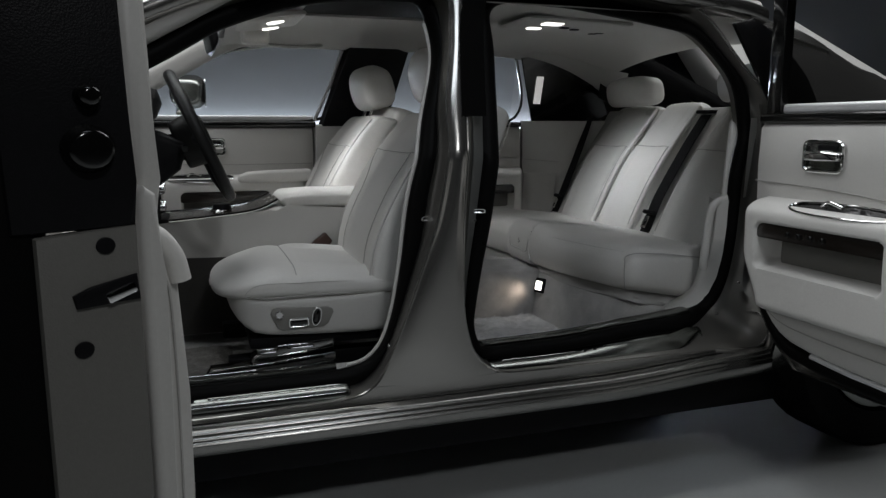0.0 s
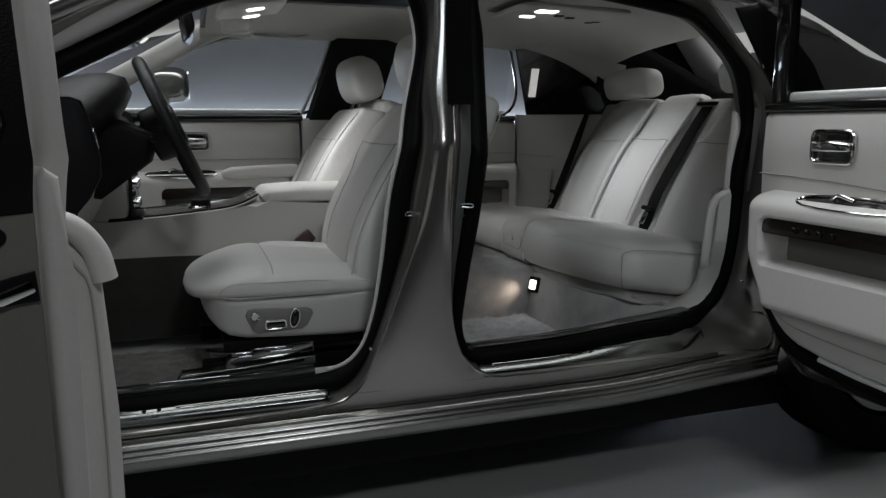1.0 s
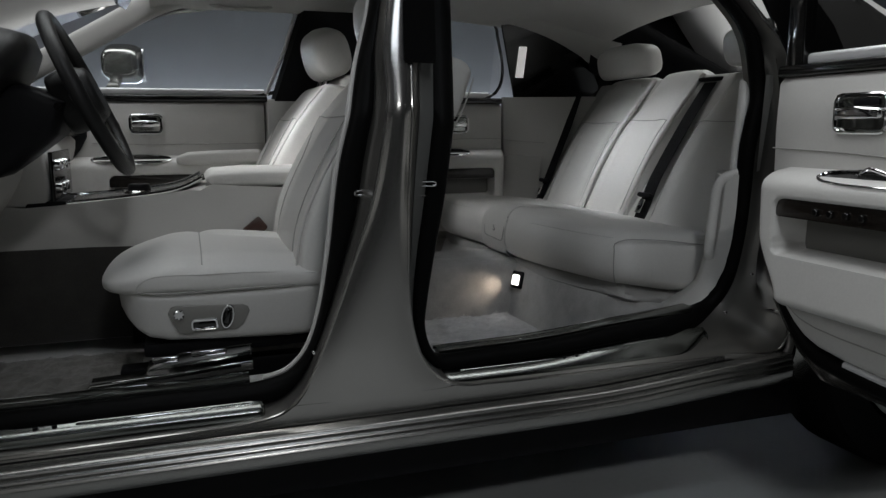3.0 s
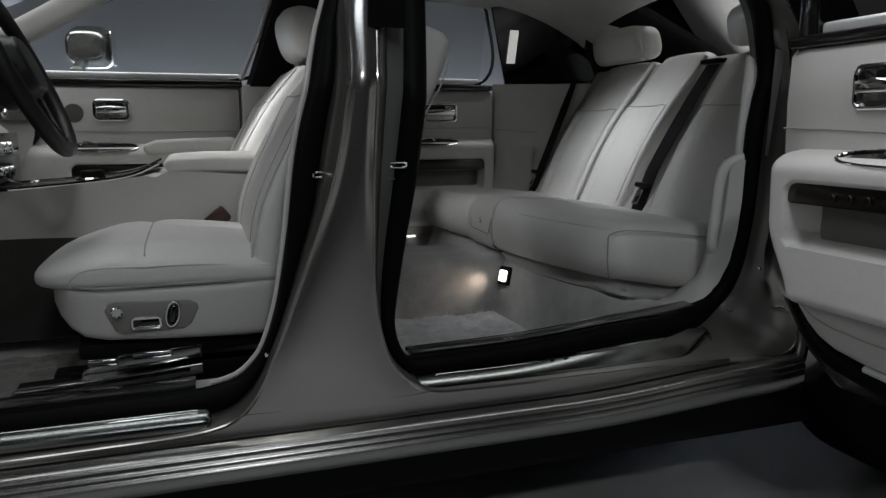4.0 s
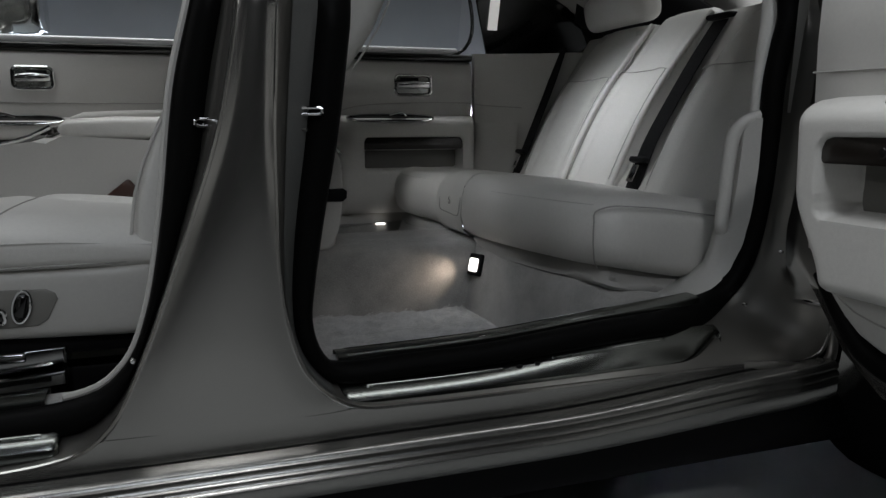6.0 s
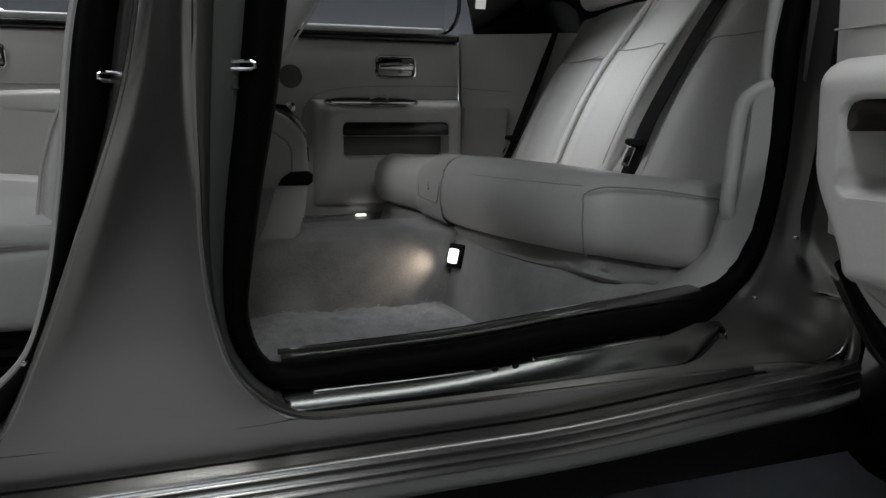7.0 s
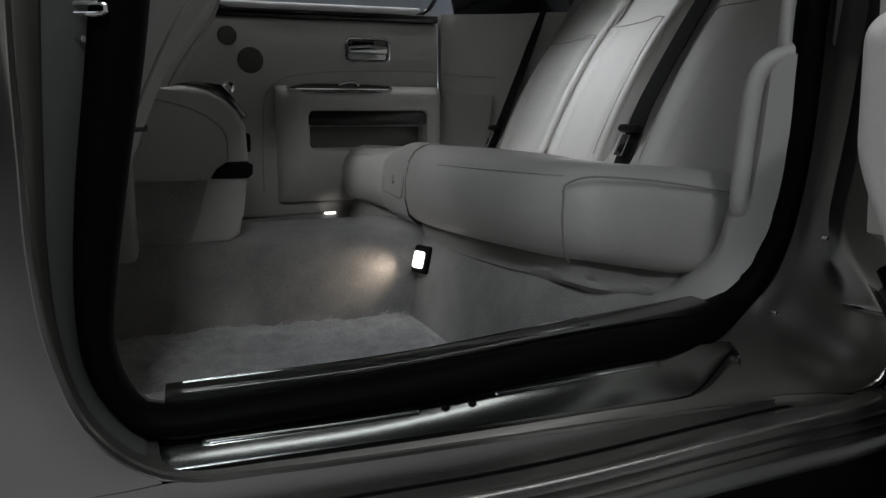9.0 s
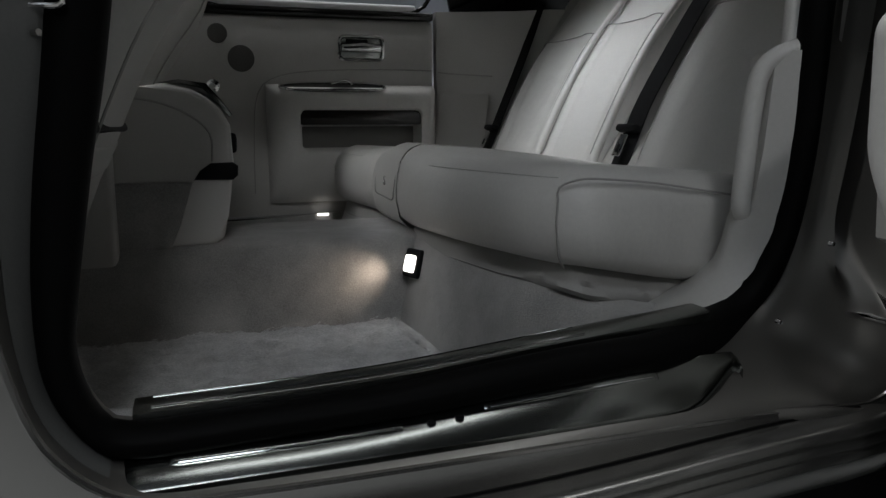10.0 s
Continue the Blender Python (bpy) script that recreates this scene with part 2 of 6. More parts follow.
def wall(name, a, b, material, label, h=5.0, th=0.15):
    a, b = Vector((*a, 0)), Vector((*b, 0))
    t = (b - a).normalized()
    nrm = Vector((-t.y, t.x, 0)) * th
    w = bmesh.new()
    prof = [V(0, 0, 0.0), V(0, 0, 1.5), V(0, 0, 3.0), V(0, 0, h)]
    rings = []
    for p in (a, a.lerp(b, 0.33), a.lerp(b, 0.66), b):
        rings.append([p + q for q in prof] + [p + q + nrm for q in prof[::-1]])
    skin(w, rings, True, (True, True))
    tagged(part(name, w, material), label, "wall", kind="structure")


wall("wall_far", (9.2, 5.6), (-9.2, 5.6), WALLM, "plain grey studio wall beyond the car")
# black walls mostly out of view, added to keep fill light off the car
wall("wall_rear", (9.2, -9.2), (9.2, 5.45), BLACKWALL, "black wall added behind the car to cut reflections")
wall("wall_front", (-9.2, 5.45), (-9.2, -9.2), BLACKWALL, "unseen black wall added ahead of the car to cut fill light")
wall("wall_near", (-9.05, -9.2), (9.05, -9.2), BLACKWALL, "unseen black wall added opposite the car to cut fill light")
bm = rbox((0, -1.8, 5.1), (18.4, 14.8, 0.2), 0)
tagged(part("ceiling", bm, BLACK), "unlit black studio ceiling above the car", "ceiling", kind="structure")
# ---------------------------------------------------------------- the car
car = new("car")
tagged(car, "grey metallic luxury saloon with both near doors wide open", "car")


def ybody(z):
    """The body side's y at a height: upright below the belt, leaning in above it."""
    return -0.875 + 0.40 * max(0.0, z - 0.99) ** 1.05


REAR_EDGE = [(0.066, 0.85), (0.063, 0.70), (0.063, 0.62), (0.072, 0.535), (0.100, 0.455), (0.165, 0.402), (0.27, 0.393), (0.47, 0.391), (0.75, 0.390),
             (0.94, 0.386), (1.03, 0.384), (1.072, 0.42), (1.088, 0.56), (1.130, 0.75), (1.150, 0.90), (1.125, 1.07), (1.0, 1.235), (0.885, 1.40),
             (0.75, 1.44), (0.45, 1.455), (0.21, 1.45), (0.125, 1.38), (0.085, 1.10)]
REAR_SEAL = [(0.172, 0.856), (0.142, 0.692), (0.123, 0.579), (0.118, 0.52), (0.133, 0.469), (0.162, 0.450), (0.27, 0.452), (0.412, 0.456), (0.633, 0.476),
             (0.826, 0.485), (0.895, 0.495), (0.937, 0.518), (0.966, 0.556), (0.988, 0.61), (1.004, 0.70), (1.010, 0.80), (1.014, 0.90), (1.026, 0.97), (1.040, 1.06), (1.002, 1.19), (0.913, 1.316),
             (0.83, 1.354), (0.63, 1.386), (0.44, 1.405), (0.245, 1.395), (0.222, 1.25)]
FRONT_EDGE = [(0.028, 1.01), (-0.002, 0.83), (-0.054, 0.673), (-0.12, 0.503), (-0.172, 0.407), (-0.245, 0.372), (-0.44, 0.365), (-0.776, 0.364), (-1.06, 0.37),
              (-1.20, 0.47), (-1.24, 0.72), (-1.21, 0.95), (-1.03, 1.10), (-0.84, 1.215), (-0.66, 1.315), (-0.49, 1.385), (-0.25, 1.43), (-0.02, 1.45),
              (0.07, 1.42), (0.068, 1.30), (0.034, 1.12)]
FRONT_SEAL = [(-0.035, 0.98), (-0.062, 0.87), (-0.087, 0.699), (-0.116, 0.559), (-0.157, 0.471), (-0.234, 0.433), (-0.44, 0.428), (-0.776, 0.428), (-1.00, 0.435),
              (-1.11, 0.52), (-1.15, 0.72), (-1.13, 0.92), (-0.98, 1.03), (-0.82, 1.12), (-0.645, 1.215), (-0.49, 1.305), (-0.27, 1.375), (-0.03, 1.395),
              (0.025, 1.37), (0.038, 1.25), (-0.012, 1.08)]


def loop(ctrl, off, n=224):
    return [V(p.x, ybody(p.z) + off, p.z) for p in spline([(x, 0, z) for x, z in ctrl], n, True)]


def opening(edge, seal, suffix):
    """The painted jamb between the skin's edge and the rubber, and the rubber itself."""
    a, b = loop(edge, 0.0), loop(seal, 0.095)
    thin = 0.014 if suffix == "rear" else 0.0
    # match each point of the edge with the nearest one of the seal, in order
    k0 = min(range(len(b)), key=lambda i: (b[i] - a[0]).length)
    b = b[k0:] + b[:k0]
    if (b[10] - a[10]).length > (b[-10] - a[10]).length:
        b = [b[0]] + b[:0:-1]
    def ring(k, dy):
        """k: 0 at the skin's edge, 1 where the rubber begins, 2 at its inner rim."""
        out = []
        for p, q in zip(a, b):
            f0 = 1 - min(0.7, (0.040 - thin * 0.9 * smooth(0.52, 0.48, q.z) * smooth(0.80, 0.30, q.x) * smooth(0.12, 0.17, q.x) - thin * smooth(0.80, 0.95, q.x) * smooth(1.3, 1.1, q.z)) / max(0.05, (V(p.x, 0, p.z) - V(q.x, 0, q.z)).length))
            back = smooth(0.80, 0.95, q.x) * smooth(1.3, 1.1, q.z) if suffix == "rear" else 0.0
            kk = mix(k, 0.98, back) if 0.85 < k < 0.98 else k
            f = f0 * kk if k <= 1 else f0 + (1 - f0) * (k - 1)
            deep = 0.070 * smooth(0.72, 0.93, q.x) * smooth(1.25, 1.0, q.z) * min(1.0, k / 0.94) if suffix == "rear" else 0
            if suffix == "rear":
                # a flat landing beside the rubber, a rounded edge, then the deep channel of the hinges
                side = smooth(0.90, 1.0, q.x) * smooth(1.15, 1.02, p.z) * smooth(0.44, 0.60, p.z)
                deep += side * (0.105 * smooth(0.02, 0.12, k) * smooth(0.50, 0.36, k) + 0.030 * smooth(0.36, 0.5, k) * smooth(0.98, 0.6, k))
            out.append(V(mix(p.x, q.x, f), ybody(p.z) + dy + deep, mix(p.z, q.z, f)))
        return out

    jb = bmesh.new()
    skin(jb, [ring(k, dy) for k, dy in ((0, 0), (0.05, 0.0005), (0.10, 0.004), (0.16, 0.009), (0.22, 0.014), (0.28, 0.023), (0.34, 0.029), (0.42, 0.035), (0.5, 0.040), (0.6, 0.044), (0.66, 0.048), (0.74, 0.052), (0.8, 0.054), (0.9, 0.060), (1.05, 0.066), (1.4, 0.085), (1.7, 0.11))])
    part("door_jamb", jb, SHADEPAINT, car, "grey painted door jamb round the " + suffix + " door opening", 60)
    # added dark strip: the jamb paint's dark reflection put into colour
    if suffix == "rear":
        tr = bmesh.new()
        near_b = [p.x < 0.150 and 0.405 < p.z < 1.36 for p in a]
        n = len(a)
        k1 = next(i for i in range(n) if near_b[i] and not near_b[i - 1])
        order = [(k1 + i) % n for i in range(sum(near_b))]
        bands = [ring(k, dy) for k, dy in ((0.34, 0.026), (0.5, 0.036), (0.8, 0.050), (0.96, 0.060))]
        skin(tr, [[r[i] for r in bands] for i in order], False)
        part("jamb_shade", tr, JAMBSHADE, car, "dark strip standing for shade on the pillar's jamb", 60)
    if suffix == "front":
        rim = [p for p in ring(2.14, 0.078) if p.x > -0.25 and p.z < 1.34]
        part("pillar_lining", tube(sorted(rim, key=lambda p: p.z), 0.0055, 8), TRIM, car, "cream lining edge beside the rubber seal")
    sl = bmesh.new()
    skin(sl, [ring(k, dy) for k, dy in ((0.86, 0.066), (0.86, 0.054), (1.05, 0.046), (1.3, 0.043), (1.6, 0.045), (1.85, 0.051), (2.0, 0.060), (2.04, 0.070), (2.0, 0.080), (1.8, 0.088))])
    part("door_seal", sl, RUBBER, car, "black rubber seal round the " + suffix + " door opening", 60)


opening(FRONT_EDGE, FRONT_SEAL, "front")
for edge in (FRONT_EDGE, REAR_EDGE):
    part("edge_bead", tube(loop(edge, 0.0035), 0.0048, 8, None, True), PAINT, car, "rolled bead along the edge of the door opening")
opening(REAR_EDGE, REAR_SEAL, "rear")


def interp(table, z):
    for (z0, v0), (z1, v1) in zip(table, table[1:]):
        if z <= z1:
            return mix(v0, v1, max(0, (z - z0) / (z1 - z0)))
    return table[-1][1]


edge_f = sorted((p.z, p.x) for p in loop(FRONT_EDGE, 0, 400) if p.x > -0.2 and p.z < 1.40)
edge_r = sorted((p.z, p.x) for p in loop(REAR_EDGE, 0, 400) if p.x < 0.16 and 0.39 < p.z < 1.40)
bm = bmesh.new()
rows = []
for i in range(60):
    z = mix(0.388, 1.40, i / 59)
    x0, x1 = interp(edge_f, max(z, 0.402)), interp(edge_r, max(z, 0.404))
    rows.append([V(mix(x0, x1, t), ybody(z) - mix(0.0054, 0.010, smooth(0.39, 0.52, z)) * math.sin(math.pi * t) ** 0.7, z) for t in (j / 10 for j in range(11))])
skin(bm, rows, False)
part("b_pillar", bm, PAINT, car, "grey metallic centre pillar between the open doors", 60)
# sill skin below the openings, down to the crease over the rocker
low_f = sorted((p.x, p.z) for p in loop(FRONT_EDGE, 0, 400) if p.z < 0.41 and p.x < -0.16)
low_r = sorted((p.x, p.z) for p in loop(REAR_EDGE, 0, 400) if p.z < 0.412 and p.x > 0.14)


def rise(x, z):
    """The rocker lifts towards the rear wheel, its lower edge more than its top."""
    return mix(0.028, 0.020, (0.356 - z) / 0.08) * smooth(0.45, 1.0, x)


bm = bmesh.new()
rows = []
for i in range(320):
    x = mix(-1.16, 1.035, i / 319)
    top = interp(low_f, x) if x < -0.178 else interp(low_r, x) if x > 0.172 else mix(0.398, interp(low_r, 0.172), smooth(0.12, 0.172, x))
    bulge = 0.010 * smooth(-0.185, -0.12, x) * smooth(0.165, 0.10, x)
    rows.append([V(x, ybody(0.4) - 0.0015 - bulge * 0.25 - 0.004 * t * t, mix(top, 0.352 + rise(x, 0.356), t)) for t in (0, 0.3, 0.6, 0.85, 1.0)])
skin(bm, rows, False)
part("sill", bm, PAINT, car, "grey painted sill below the door openings", 60)
part("sill_gap", tube([V(x, -0.8805, 0.3555 + rise(x, 0.356)) for x in (mix(-1.2, 1.0, i / 30) for i in range(31))], 0.0034, 6), RUBBER, car, "dark joint between sill and rocker moulding")
# ribbed rocker moulding
prof = [(-0.876, 0.356), (-0.884, 0.3565), (-0.920, 0.361), (-0.931, 0.358), (-0.934, 0.352), (-0.930, 0.346), (-0.934, 0.3435), (-0.9365, 0.339), (-0.932, 0.334),
        (-0.9355, 0.331), (-0.938, 0.326), (-0.933, 0.320), (-0.934, 0.314), (-0.931, 0.304), (-0.922, 0.294), (-0.90, 0.284), (-0.85, 0.278), (-0.80, 0.278)]
bm = bmesh.new()
rows = []
for i in range(40):
    x = mix(-1.25, 1.06, i / 39)
    tuck = 0.02 * smooth(0.96, 1.06, x)
    rows.append([V(x, y + tuck, z + rise(x, z)) for y, z in prof])
skin(bm, rows, False)
bm.faces.new([bm.verts.new(V(1.06, y + 0.02, z + rise(1.06, z))) for y, z in prof])
part("rocker_panel", bm, RIB, car, "ribbed metallic rocker moulding along the sill", 50)


def sill_plate(x0, x1, ya, za, yb, zb, cut, full, lean=0.0, tip=0.0):
    """A tread plate with rounded corners, a stepped inlay on each side of the fixings and thin chrome lines on it."""
    def top_z(x):
        return zb + lean * smooth(0.30, 0.80, x)

    def slab(u0, u1, t0, t1, lift, r):
        b = bmesh.new()
        rows = []
        for i in range(33):
            x = mix(u0, u1, 0.5 - 0.5 * math.cos(math.pi * i / 32))
            e = min(x - u0, u1 - x)
            c = r * (1 - math.sqrt(max(0.0, 1 - (1 - min(1, e / r)) ** 2)))
            w = math.hypot(yb - ya, zb - za)
            ta, tb = t0 + c / w, t1 - c / w
            ta += (tb - 0.12 - ta) * tip * smooth(x1 - 0.13, x1 + 0.02, x) ** 1.4
            ta = min(ta, tb - 0.10)
            k = 0.004 * (1 - smooth(0, 0.004, e))
            rows.append([V(x, mix(ya, yb, t), mix(za, top_z(x), t) + h - k) for t, h in ((ta, -0.010), (ta + 0.01, lift - 0.0015), (ta + 0.04, lift), (mix(ta, tb, 0.5), lift), (tb - 0.04, lift), (tb - 0.01, lift - 0.0015), (tb, -0.008))])
        skin(b, rows, False)
        return b
    sp = part("sill_plate", slab(x0, x1, 0.0, 1.0, 0.003, 0.010), SATIN, car, "polished steel tread plate on the door sill")
    ends = (x0 + 0.040, mix(x0, x1, cut - 0.05), mix(x0, x1, cut + 0.07), x1 - 0.02 - 0.10 * tip)
    for j in (0, 1):
        tl = (0.46, 0.92) if j == full else (0.60, 0.90)
        inlay = part("plate_inlay", slab(ends[2 * j], ends[2 * j + 1], tl[0], tl[1], 0.0040, 0.004), SATIN, sp, "raised polished inlay")
        for t in ((0.50, 0.86) if j == full else (0.66, 0.84)):
            xa, xb = ends[2 * j] + 0.012, ends[2 * j + 1] - 0.012
            line = [V(x, mix(ya, yb, t), mix(za, top_z(x), t) + 0.0042) for x in (mix(xa, xb, i / 16) for i in range(17))]
            part("chrome_strip", tube(line, 0.0011, 6), CHROME, inlay, "thin chrome strip")
    for o in (-0.016, 0.016):
        cx = mix(x0, x1, cut + 0.01) + o
        part("rivet", superloft([((cx, mix(ya, yb, 0.55), mix(za, top_z(cx), 0.55) + h), (0.005, 0, 0), (0, 0.005, 0)) for h in (0.002, 0.0045)], 12, 2, (0.001, 0.001)), BLACK, sp, "small dark fixing")
    return sp


sill_plate(-1.06, -0.236, -0.858, 0.385, -0.818, 0.406, 0.50, 1)
sill_plate(0.150, 0.865, -0.862, 0.4025, -0.811, 0.4245, 0.44, 0, 0.026, 1.0)


def inner_tread(pts, wide):
    b = bmesh.new()
    rows = []
    for p in spline(pts, 40):
        rows.append([p + V(0, dy * wide, dz) for dy, dz in ((-0.5, -0.010), (-0.48, 0.0), (-0.2, 0.003), (0.25, 0.003), (0.5, 0.0), (0.52, -0.012))])
    skin(b, rows, False)
    strip = part("inner_tread_strip", b, SATIN, car, "glossy inner tread strip along the carpet edge")
    for dy in (-0.30, 0.30):
        part("chrome_line", tube([p + V(0, dy * wide, 0.0030) for p in spline(pts, 40)[1:30]], 0.0006, 5), CHROME, strip, "thin chrome line")


inner_tread([(0.160, -0.762, 0.452), (0.412, -0.762, 0.459), (0.633, -0.762, 0.478), (0.80, -0.762, 0.492), (0.845, -0.762, 0.497)], 0.05)
inner_tread([(-1.05, -0.762, 0.436), (-0.7, -0.762, 0.432), (-0.45, -0.762, 0.432), (-0.26, -0.762, 0.436)], 0.05)

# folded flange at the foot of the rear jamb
part("jamb_flange", tube(spline([(0.86, -0.862, 0.384), (0.94, -0.882, 0.384), (1.00, -0.888, 0.376), (1.05, -0.887, 0.376), (1.076, -0.880, 0.392), (1.084, -0.872, 0.43), (1.083, -0.868, 0.50)], 40), 0.010, 10), SHADEPAINT, car, "folded painted flange at the foot of the rear jamb")
# door strikers on the centre pillar, rear hinge links on the rear pillar
for x, y, z, s in ((-0.012, -0.822, 0.822, -1), (0.112, -0.828, 0.838, 1)):
    st = part("striker_plate", rbox((x + 0.012 * -s, y + 0.012, z), (0.008, 0.022, 0.060), 0.004), PAINT, car, "grey striker mounting plate")
    pts = [(x - 0.002 * s, y, z + 0.0045), (x + 0.022 * s, y - 0.010, z + 0.0045), (x + 0.0245 * s, y - 0.011, z), (x + 0.022 * s, y - 0.010, z - 0.0045), (x - 0.002 * s, y, z - 0.0045)]
    part("striker", tube(spline(pts, 14), 0.0026), CHROME, st, "chrome door striker loop")
    part("bolt", tube([(x - 0.004 * s, y + 0.004, z - 0.026), (x + 0.004 * s, y - 0.004, z - 0.026)], 0.003, 10), PAINT, st)
check = part("door_check", rbox((1.052, -0.872, 0.488), (0.014, 0.15, 0.010), 0.004, 2, pose(0, 0, 0, -4, 0, 4)), CHROME, car, "bright steel door check link")
part("check_pivot", tube([(1.056, -0.797, 0.476), (1.056, -0.797, 0.504)], 0.011, 14), CHROME, check, "bright round pivot")
hinge = part("door_hinge", rbox((1.075, -0.855, 0.80), (0.035, 0.07, 0.055), 0.006), PAINT, car, "painted upper door hinge")
part("hinge_pin", tube([(1.072, -0.885, 0.765), (1.072, -0.885, 0.835)], 0.007, 10), CHROME, hinge)
# black upper cover of the centre pillar
bm = bmesh.new()
rows = []
for i in range(20):
    z = mix(1.085, 1.40, i / 19)
    x0 = interp(edge_r, z) - 0.022
    rows.append([V(x0, ybody(z) - 0.006, z), V(x0 + 0.004, ybody(z) - 0.010, z), V(x0 + 0.075, ybody(z) - 0.002, z), V(x0 + 0.08, ybody(z) + 0.03, z)])
skin(bm, rows, False)
part("pillar_cover", bm, GLOSS, car, "gloss black upper cover of the centre pillar")

# roof skin, rear quarters and tail: rings across the car from stations along it
def shell(stations, name, label, material, keep):
    b = bmesh.new()
    rings = []
    n = 44
    for x, w, belt, wr, roof in stations:
        ctrl = [(-w + 0.07, 0.27), (-w, 0.36), (-w - 0.012, 0.62), (-w + 0.004, belt - 0.09), (-w + 0.055, belt), (-wr - 0.045, mix(belt, roof, 0.62)), (-wr + 0.06, roof - 0.045), (-wr + 0.22, roof - 0.012), (0, roof)]
        half = spline([(x, y, z) for y, z in ctrl], n)
        rings.append(half + [V(p.x, -p.y, p.z) for p in half[-2::-1]])
    vs = [[b.verts.new(p) for p in r] for r in rings]
    for a, c in zip(vs, vs[1:]):
        for i in range(len(a) - 1):
            mid = (a[i].co + a[i + 1].co + c[i].co + c[i + 1].co) / 4
            if keep(mid):
                b.faces.new((a[i], a[i + 1], c[i + 1], c[i]))
    b.faces.new(vs[0] if name == "front_body" else vs[-1])
    bmesh.ops.delete(b, geom=[v for v in b.verts if not v.link_faces], context="VERTS")
    return part(name, b, material, car, label, 50)


def smooth_stations(st, n):
    out = []
    for i in range(n):
        x = mix(st[0][0], st[-1][0], i / (n - 1))
        for p, q in zip(st, st[1:]):
            if p[0] <= x <= q[0] + 1e-9:
                t = (x - p[0]) / (q[0] - p[0])
                out.append((x, *[mix(p[k], q[k], t * t * (3 - 2 * t) * 0.5 + t * 0.5) for k in (1, 2, 3, 4)]))
                break
    return out


TAIL = [(1.10, 0.875, 1.06, 0.66, 1.475), (1.35, 0.885, 1.06, 0.66, 1.43), (1.65, 0.89, 1.05, 0.65, 1.31), (1.95, 0.885, 1.03, 0.66, 1.165), (2.2, 0.87, 1.00, 0.66, 1.10), (2.55, 0.83, 0.95, 0.62, 1.03), (2.68, 0.76, 0.80, 0.55, 0.86)]


def tail_keep(p):
    if 1.38 < p.x < 1.93 and abs(p.y) < 0.56 and p.z > 1.15:
        return False
    if p.y < -0.6 and p.z < 1.12 and p.x < 1.09 + 0.065 * smooth(0.45, 0.85, p.z):
        return False
    if p.y > 0 and 1.09 < p.x < 1.40 and p.z > 1.09 + 0.0 and p.z < 1.415 - (p.x - 1.09) * 0.75 and abs(p.y) > 0.6:
        return False
    return True


shell(smooth_stations(TAIL, 48), "rear_body", "grey metallic rear wing, rear pillar and boot", PAINT, tail_keep)
NOSE = [(-2.68, 0.70, 0.72, 0.5, 0.80), (-2.45, 0.84, 0.88, 0.6, 0.98), (-1.9, 0.885, 0.98, 0.64, 1.06), (-1.23, 0.885, 1.03, 0.66, 1.09)]
shell(smooth_stations(NOSE, 24), "front_body", "grey metallic bonnet and front wings", PAINT, lambda p: True)

# roof between the windscreen and the rear pillars
bm = bmesh.new()
rows = []
for i in range(40):
    x = mix(-0.46, 1.10, i / 39)
    top = 1.475 + 0.035 * math.sin(math.pi * smooth(-0.6, 1.5, x)) - 0.035 * smooth(-0.1, -0.55, x)
    half = [V(x, y, z) for y, z in ((-0.735, top - 0.075), (-0.715, top - 0.045), (-0.66, top - 0.022), (-0.5, top - 0.004), (-0.25, top), (0, top + 0.003))]
    rows.append(half + [V(p.x, -p.y, p.z) for p in half[-2::-1]])
skin(bm, rows, False)
part("roof", bm, PAINT, car, "grey metallic roof panel", 50)
# outer rails from the windscreen's foot up over both doors to the rear pillar
for s in (1, -1):
    pts = [(-0.50, s * 0.722, 1.40)] if s > 0 else [(-1.20, s * 0.80, 1.065), (-1.0, s * 0.775, 1.16), (-0.82, s * 0.755, 1.25), (-0.65, s * 0.738, 1.335), (-0.48, s * 0.722, 1.40)]
    pts += [(-0.25, s * 0.712, 1.445), (0.1, s * 0.706, 1.465), (0.5, s * 0.706, 1.465), (0.82, s * 0.712, 1.44), (1.02, s * 0.72, 1.415), (1.12, s * 0.70, 1.40)]
    ring = [(p, V(0, 0.030, 0), V(0, 0, 0.026)) for p in spline(pts, 40)]
    part("roof_rail", superloft(ring, 20, 2.6, (0.01, 0.01)), PAINT, car, "grey metallic side rail of the roof")
    # inner pillar trim of the windscreen
    pts = [(-1.13, s * 0.74, 1.06), (-0.95, s * 0.735, 1.155), (-0.78, s * 0.722, 1.245), (-0.62, s * 0.708, 1.335), (-0.46, s * 0.692, 1.424), (-0.33, s * 0.675, 1.463), (-0.15, s * 0.668, 1.490)]
    thick = V(-0.020, 0, 0.037) if s > 0 else V(-0.010, 0, 0.020)
    ring = [(p + V(0.010, 0, -0.019), V(0, 0.030, 0), thick) for p in spline(pts, 30)]
    part("a_pillar_trim", superloft(ring, 20, 3, (0.01, 0.01)), LINING, car, "cream cloth-covered windscreen pillar trim")
